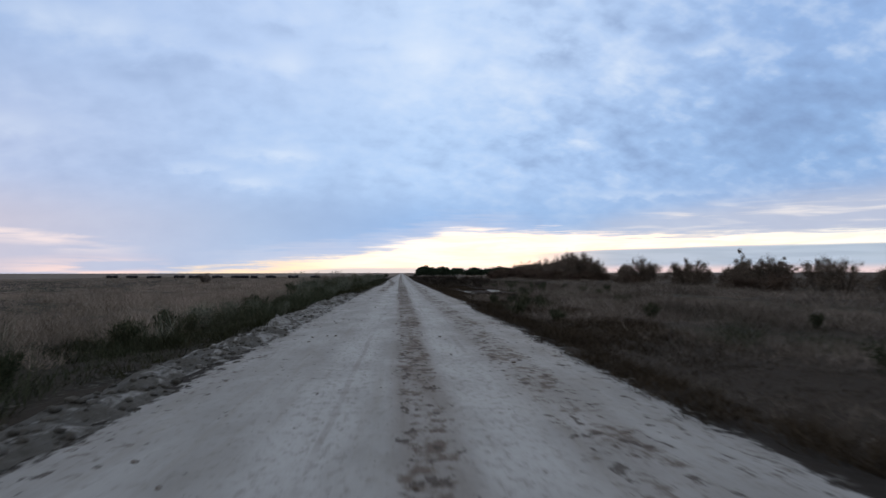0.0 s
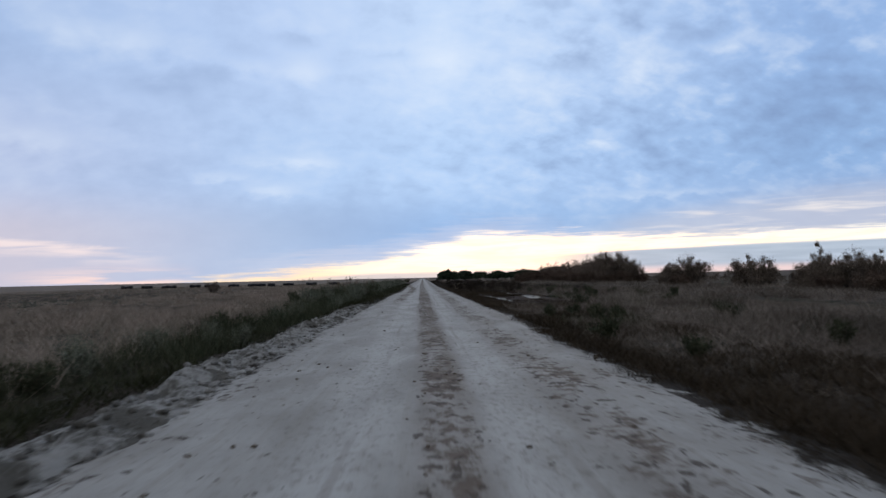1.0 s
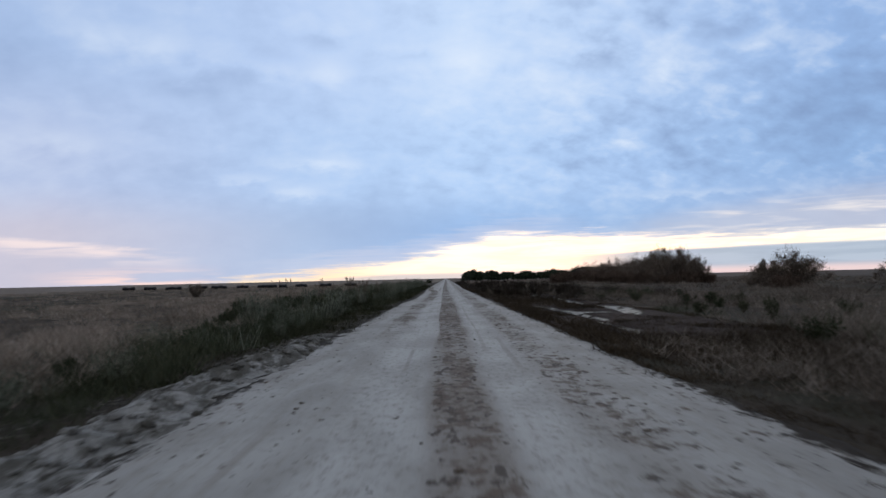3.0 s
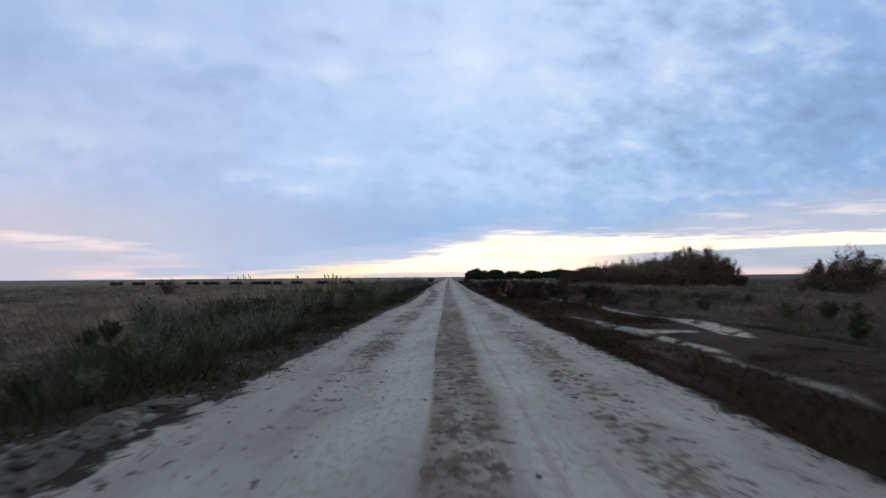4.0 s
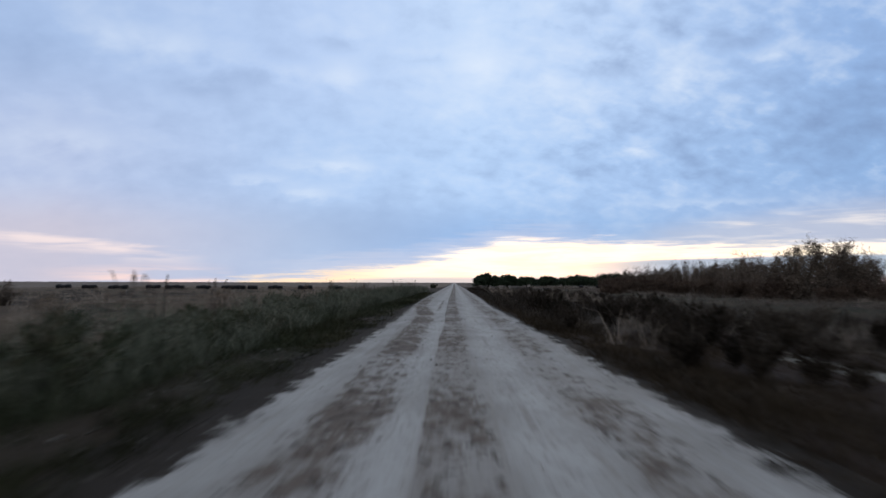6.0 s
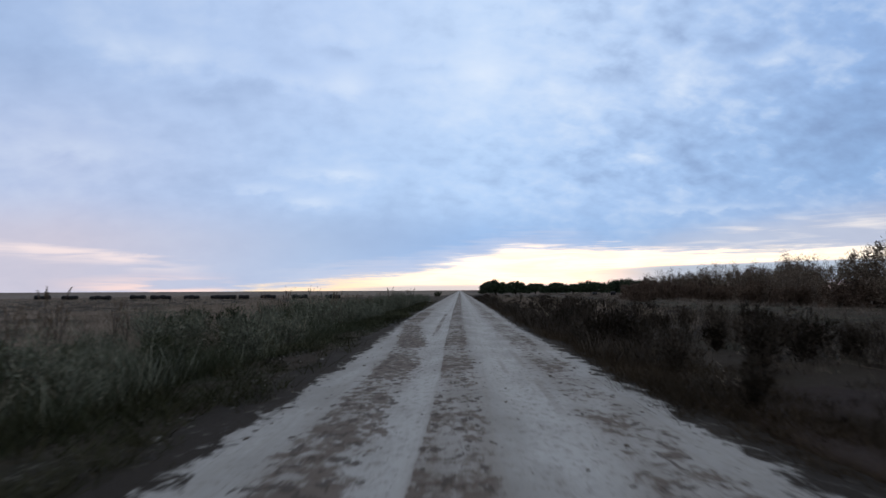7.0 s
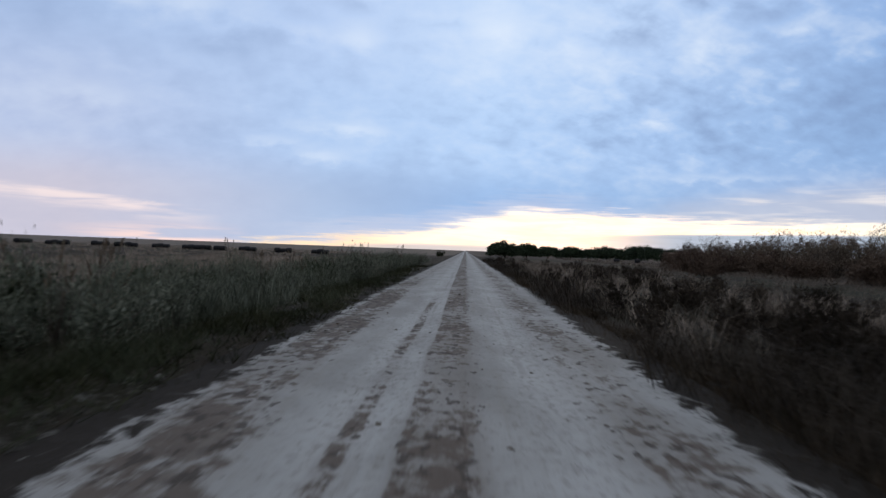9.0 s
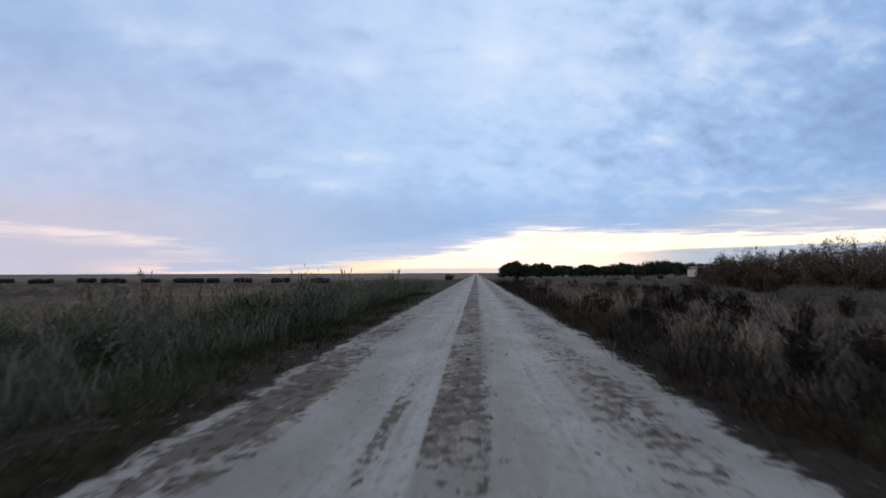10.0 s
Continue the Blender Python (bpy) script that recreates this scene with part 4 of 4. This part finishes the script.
def stand(ob, x, y, turn=0.0, size=1.0):
    ob.matrix_basis = pose(x, y, float(terrain(x, y)), 0, 0, turn) @ Matrix.Scale(size, 4)
    return ob


SHRUB = "feathery dark grey-brown tamarisk shrub on the marsh"
LOW = "low red-brown shrub at the foot of the thicket"
kinds = [tagged(tamarisk(300 + i, w, h, LEAF), SHRUB, "shrub", "tamarisk thicket") for i, (w, h) in enumerate([(6.2, 3.7), (6.4, 4.6), (5.1, 3.1), (7.0, 5.0), (5.0, 4.4)])]
kinds += [tagged(tamarisk(310 + i, w, h, LEAF, n=14000), SHRUB, "shrub", "tamarisk thicket") for i, (w, h) in enumerate([(5.6, 4.1), (6.4, 4.6), (4.6, 3.6), (7.0, 5.0), (5.0, 4.4)])]
spired = tagged(tamarisk(321, 4.2, 3.0, LEAF, 1.1), "dark tamarisk shrub with one tall leafy spire", "shrub", "tamarisk thicket")
low = [tagged(tamarisk(330 + i, w, h, LOWLEAF, n=12000), LOW, "shrub", "low shrubs") for i, (w, h) in enumerate([(4.4, 2.0), (5.4, 2.4)])]
stand(spired, 34.0, 67.4, 0, 0.88)
SPOTS = [(32.4, 76.4, 2, 1.0), (34.4, 78.4, 2, 0.72), (35.0, 70.6, 2, 0.75), (34.5, 63.6, 0, 0.86), (33.0, 64.9, 2, 0.8), (33.2, 59.0, 4, 0.68), (34.6, 55.2, 1, 0.62), (33.6, 51.0, 3, 0.56), (35.0, 47.0, 0, 0.66), (36, 43, 1, 0.62),
         (34.6, 98.0, 0, 1.06), (33.2, 101.0, 2, 0.9),
         (35.2, 137.0, 3, 1.12), (37.6, 138.0, 1, 0.96), (39.6, 138.9, 0, 1.0), (34.6, 141.0, 4, 1.12), (38.5, 141.5, 2, 1.15), (36.0, 145, 0, 1.1), (34.5, 151.5, 1, 0.8), (38, 156, 3, 1.0),
         (41.5, 161, 4, 1.05), (44.0, 166, 1, 1.05), (44.5, 170.2, 3, 1.08), (43.5, 176, 0, 1.1), (45, 182, 4, 1.1), (42.0, 187, 1, 1.0), (43.0, 193, 3, 0.95), (40.5, 199, 4, 1.05), (41.1, 205.5, 1, 1.0), (38.5, 212, 0, 1.0),
         (43, 160.5, 3, 0.9), (40.5, 182, 1, 1.0), (39.5, 191, 0, 1.0), (40, 172, 3, 0.95), (46.5, 175, 3, 1.05), (46, 189, 1, 1.05), (38, 206, 3, 0.9), (37.5, 200, 1, 0.9)]
used = set()
for x, y, kind, size in SPOTS:
    kind += 5 if y > 140 else 0
    if kind in used:
        ob = copy_thing(kinds[kind], Matrix.Identity(4))
    else:
        ob = kinds[kind]
        used.add(kind)
    stand(ob, x, y + 12.6 * min(1.0, max(0.0, (y - 138) / 40)), (x * 37 + y * 53) % 360, size * (0.93 if y < 110 else 1.0 if y < 140 else 1.1 if y < 195 else 1.06))
for i, ob in enumerate(kinds):
    if i not in used:
        for piece in (*ob.children, ob):
            bpy.data.objects.remove(piece)
for i, (x, y, size) in enumerate([(33.6, 133.5, 0.7), (36.6, 134.5, 0.7), (40.0, 135.8, 0.75), (31.6, 140, 0.85), (31.5, 147, 0.9), (33.0, 155, 0.9), (32.0, 163, 1.0), (34.0, 172, 1.0), (34.0, 182, 1.1), (35.0, 192, 1.1),
                                 (35.5, 202, 1.1), (32.0, 94.5, 0.5), (31.5, 62, 0.5), (31.2, 56, 0.55), (31.5, 194, 1.3), (26.5, 176, 1.0), (22.8, 163, 0.75)]):
    ob = low[i] if i < 2 else copy_thing(low[i % 2], Matrix.Identity(4))
    stand(ob, x, y + 12.6 * min(1.0, max(0.0, (y - 138) / 40)), (x * 71 + y * 31) % 360, size)

# the sapling that stands alone in the field
lone = tagged(tamarisk(350, 2.6, 2.0, LEAF, n=1100), "small bare grey shrub standing alone in the field", "shrub")
stand(lone, -34.2, 123.5)

# rounded pines far along the road
PINES = [(3.45, 2.3, 0.95), (5.3, 1.6, 0.84), (7.1, 1.6, 0.70), (9.0, 1.9, 0.66), (10.4, 0.9, 0.55), (11.9, 2.6, 0.76), (14.9, 3.2, 0.90), (17.5, 2.2, 0.78)]
shapes = []
for i, (az, wide, rise) in enumerate(PINES):
    far = 190 + (az - 3.5) * 7.2
    x, y = math.tan(radians(az)) * far, 114.7 + far
    w, h = radians(wide) * far * 1.36, radians(rise) * far + 1.35 - float(terrain(x, y))
    ob = tagged(stone_pine(400 + i, w, h), "dark green round-topped stone pine far across the marsh", "pine tree", "row of pines")
    stand(ob, x, y, i * 47)
for x, y, w, h, s in ((13.5, 348, 9, 3.6, 420), (24, 363, 9, 3.5, 421), (40, 378, 10, 3.6, 422), (60, 413, 11, 3.8, 423)):
    stand(tagged(stone_pine(s, w, h), "dark green round-topped stone pine far across the marsh", "pine tree", "row of pines"), x, y, s)


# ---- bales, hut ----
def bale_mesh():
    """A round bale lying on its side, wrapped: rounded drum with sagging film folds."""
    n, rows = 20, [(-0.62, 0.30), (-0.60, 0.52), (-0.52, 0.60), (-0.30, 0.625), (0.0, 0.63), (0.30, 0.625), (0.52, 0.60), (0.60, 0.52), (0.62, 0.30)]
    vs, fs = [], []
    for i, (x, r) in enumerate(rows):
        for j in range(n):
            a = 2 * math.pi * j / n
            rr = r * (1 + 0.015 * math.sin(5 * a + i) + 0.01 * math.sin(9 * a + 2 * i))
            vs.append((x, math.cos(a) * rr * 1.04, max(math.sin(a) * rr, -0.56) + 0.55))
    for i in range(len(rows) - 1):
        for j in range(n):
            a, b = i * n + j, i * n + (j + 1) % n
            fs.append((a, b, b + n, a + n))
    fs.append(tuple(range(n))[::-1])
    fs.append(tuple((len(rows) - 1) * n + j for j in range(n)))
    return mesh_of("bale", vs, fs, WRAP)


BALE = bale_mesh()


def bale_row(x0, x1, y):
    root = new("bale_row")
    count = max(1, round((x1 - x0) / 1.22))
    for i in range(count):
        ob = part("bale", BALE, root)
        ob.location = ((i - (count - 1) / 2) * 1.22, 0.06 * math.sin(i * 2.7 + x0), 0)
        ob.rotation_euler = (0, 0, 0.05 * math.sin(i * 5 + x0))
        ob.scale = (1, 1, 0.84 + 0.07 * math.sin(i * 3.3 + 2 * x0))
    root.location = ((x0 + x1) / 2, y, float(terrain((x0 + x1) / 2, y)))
    return tagged(root, "row of low black bale shapes lying on the field", "bales", "bale rows across the field")


# two lone bales added in place of dark animals on the marsh
tagged(bale_row(41.4, 42.6, 275), "single black bale standing in for a dark animal on the marsh", "bale")
tagged(bale_row(36.6, 37.8, 276), "single black bale standing in for a dark animal on the marsh", "bale")
# bale shapes stand in for a line of low black forms
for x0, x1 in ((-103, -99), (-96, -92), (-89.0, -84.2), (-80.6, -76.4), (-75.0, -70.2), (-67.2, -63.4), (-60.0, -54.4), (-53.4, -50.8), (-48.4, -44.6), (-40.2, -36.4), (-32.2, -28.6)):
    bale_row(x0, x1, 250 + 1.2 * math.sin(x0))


def box_mesh(name, w, d, h, mat, bevel=0.02):
    bm = bmesh.new()
    bmesh.ops.create_cube(bm, size=1)
    for v in bm.verts:
        v.co = (v.co.x * w, v.co.y * d, (v.co.z + 0.5) * h)
    if bevel:
        bmesh.ops.bevel(bm, geom=bm.edges[:], offset=bevel, segments=1, affect="EDGES")
    me = bpy.data.meshes.new(name)
    bm.to_mesh(me)
    bm.free()
    me.materials.append(mat)
    return me


def hut():
    root = new("hut")
    part("wall", box_mesh("wall", 6.4, 4.0, 2.5, LIME), root, "whitewashed wall")
    ridge = [(-3.5, -2.3, 2.5), (3.5, -2.3, 2.5), (3.5, 2.3, 2.5), (-3.5, 2.3, 2.5), (-3.5, 0, 3.6), (3.5, 0, 3.6)]
    part("roof", mesh_of("roof", ridge, [(0, 1, 5, 4), (2, 3, 4, 5), (1, 2, 5), (3, 0, 4), (3, 2, 1, 0)], TILE, False), root, "low weathered tile roof")
    door = part("door", box_mesh("door", 0.95, 0.08, 2.0, DARKWOOD, 0.01), root, "dark boarded door")
    door.location = (-1.2, -2.02, 0)
    pane = part("window", box_mesh("window", 0.8, 0.08, 0.8, DARKWOOD, 0.01), root, "small shuttered window")
    pane.location = (1.3, -2.02, 1.0)
    return tagged(root, "small whitewashed hut under the far pines", "hut")


stand(hut(), 77.5, 360.0, 12)


# ---- scrub bushes ----
def bush(name, seed, wide, high, mat, n, upward, size, slim=0.2):
    """A small dense bush of many thin sprays on a few twigs."""
    rnd, g = random.Random(seed), np.random.default_rng(seed)
    root = new(name)
    twigs, cs, rs = [], [], []
    for i in range(9):
        a, out = rnd.uniform(0, 6.28), wide * 0.42 * math.sqrt(rnd.random())
        tip = Vector((math.cos(a) * out, math.sin(a) * out, high * rnd.uniform(0.5, 0.9)))
        twigs.append(limb([Vector((0, 0, -0.05)), tip * 0.5 + Vector((0, 0, 0.06)), tip], [0.014, 0.009, 0.004], 4))
        for f in (0.35, 0.7, 1.0):
            cs.append(tuple(tip * f))
            s = wide * rnd.uniform(0.12, 0.22)
            rs.append((s, s, s))
    part("woody_base", mesh_of("woody_base", *join(twigs), BARK), root)
    part("foliage", sprays(g, np.array(cs), np.array(rs), n, size, upward, mat, "foliage", 0.15 if slim < 0.2 else 0.04, slim), root)
    return root


def thicket(kinds, spots):
    """Stand copies of a few bushes on all the spots: x, y, size."""
    for i, (x, y, size) in enumerate(spots):
        ob = kinds[i] if i < len(kinds) else copy_thing(kinds[i % len(kinds)], Matrix.Identity(4))
        stand(ob, x, y, (x * 131 + y * 57) % 360, size)


rnd = random.Random(41)
sage = [tagged(bush("sage_bush", 600 + i, w, h, SAGE, 1600, 1.1, 0.075, 0.12), "soft grey-green sage bush on the road verge", "bush", "sage bushes on the verge") for i, (w, h) in enumerate([(1.5, 1.1), (1.9, 1.25), (1.2, 0.9), (2.2, 1.45)])]
spots = [(-rnd.uniform(4.3, 6.5), rnd.uniform(20, 62), rnd.uniform(0.35, 0.6)) for _ in range(26)]
spots += [(-(4.6 + 5.5 * rnd.random() ** 1.3), rnd.uniform(56, 112), rnd.uniform(0.5, 0.95)) for _ in range(70)]
spots += [(-(4.4 + 6.0 * rnd.random() ** 1.3), rnd.uniform(110, 182), rnd.uniform(0.65, 1.05)) for _ in range(70)]
thicket(sage, spots)
dark = [tagged(bush("dark_bush", 620 + i, w, h, OLIVE, 1300, 1.0, 0.065, 0.14), "low dark green bush in the dry grass", "bush", "dark bushes in the grass") for i, (w, h) in enumerate([(1.0, 0.6), (0.8, 0.7), (1.3, 0.7)])]
spots = [(-rnd.uniform(4.6, 7.0), rnd.uniform(4, 60), rnd.uniform(0.5, 1.0)) for _ in range(26)]
spots += [(-rnd.uniform(5.0, 10.0), rnd.uniform(56, 140), rnd.uniform(0.7, 1.5)) for _ in range(70)]
spots += [(rnd.uniform(4.2, 12.0), rnd.uniform(6, 44), rnd.uniform(0.5, 0.95)) for _ in range(14)]
spots += [(rnd.uniform(9.5, 16.0), rnd.uniform(44, 85), rnd.uniform(0.6, 1.0)) for _ in range(18)]
# two enlarged bushes stand in for a dark animal beside the far road
spots += [(-5.3, 262.0, 1.9), (-6.2, 263.5, 1.7)]
thicket(dark, spots)
brown = [tagged(bush("brown_bush", 640 + i, w, h, BRUSH, 1300, 1.0, 0.075, 0.14), "tangled brown dead bush beside the road", "bush", "brown bushes beside the road") for i, (w, h) in enumerate([(1.0, 0.95), (1.3, 1.0), (0.9, 0.8)])]
spots = [(3.3 + 9.0 * rnd.random() ** 1.3, rnd.uniform(78, 178), rnd.uniform(0.55, 1.15)) for _ in range(150)]
thicket(brown, spots)


# ---- tall weeds on the verge ----
def weed(seed, high):
    """A thin forked stem with feathery seed heads."""
    rnd = random.Random(seed)
    root = new("tall_weed")
    stems, heads = [], []
    for i in range(rnd.randint(7, 12)):
        a, out = rnd.uniform(0, 6.28), rnd.uniform(0.05, 0.3) * high
        tip = Vector((math.cos(a) * out, math.sin(a) * out, high * rnd.uniform(0.55, 1.0)))
        mid = tip * 0.5 + Vector((rnd.uniform(-0.05, 0.05), rnd.uniform(-0.05, 0.05), 0.1 * high))
        stems.append(limb([Vector((0, 0, -0.05)), mid, tip], [0.009, 0.007, 0.004], 4))
        droop = Vector((math.cos(a) * 0.03, math.sin(a) * 0.03, 0.01))
        low_end = mid.lerp(tip, 0.6)
        heads.append(limb([low_end, low_end.lerp(tip, 0.4), low_end.lerp(tip, 0.75), tip + droop * 0.4, tip + droop * 1.6], [0.004, 0.014, 0.020, 0.013, 0.003], 5))
    for (vs, fs), head in zip(stems, heads):
        stalk = part("stem", mesh_of("stem", [tuple(p) for p in vs], fs, BARK), root)
        part("seed_head", mesh_of("seed_head", [tuple(p) for p in head[0]], head[1], SEED), stalk, "dark feathery seed head")
    return tagged(root, "tall bushy dry weed with dark seed heads", "weed", "tall weeds on the verge")


stock = [weed(500 + i, h) for i, h in enumerate((1.5, 1.75, 1.35, 1.9, 1.6))]
rnd = random.Random(77)
for i in range(56):
    x = -rnd.uniform(5.0, 12.0)
    y = rnd.uniform(72, 163)
    ob = stock[i] if i < len(stock) else copy_thing(stock[i % len(stock)], Matrix.Identity(4))
    stand(ob, x, y, rnd.uniform(0, 360), rnd.uniform(0.8, 1.1))
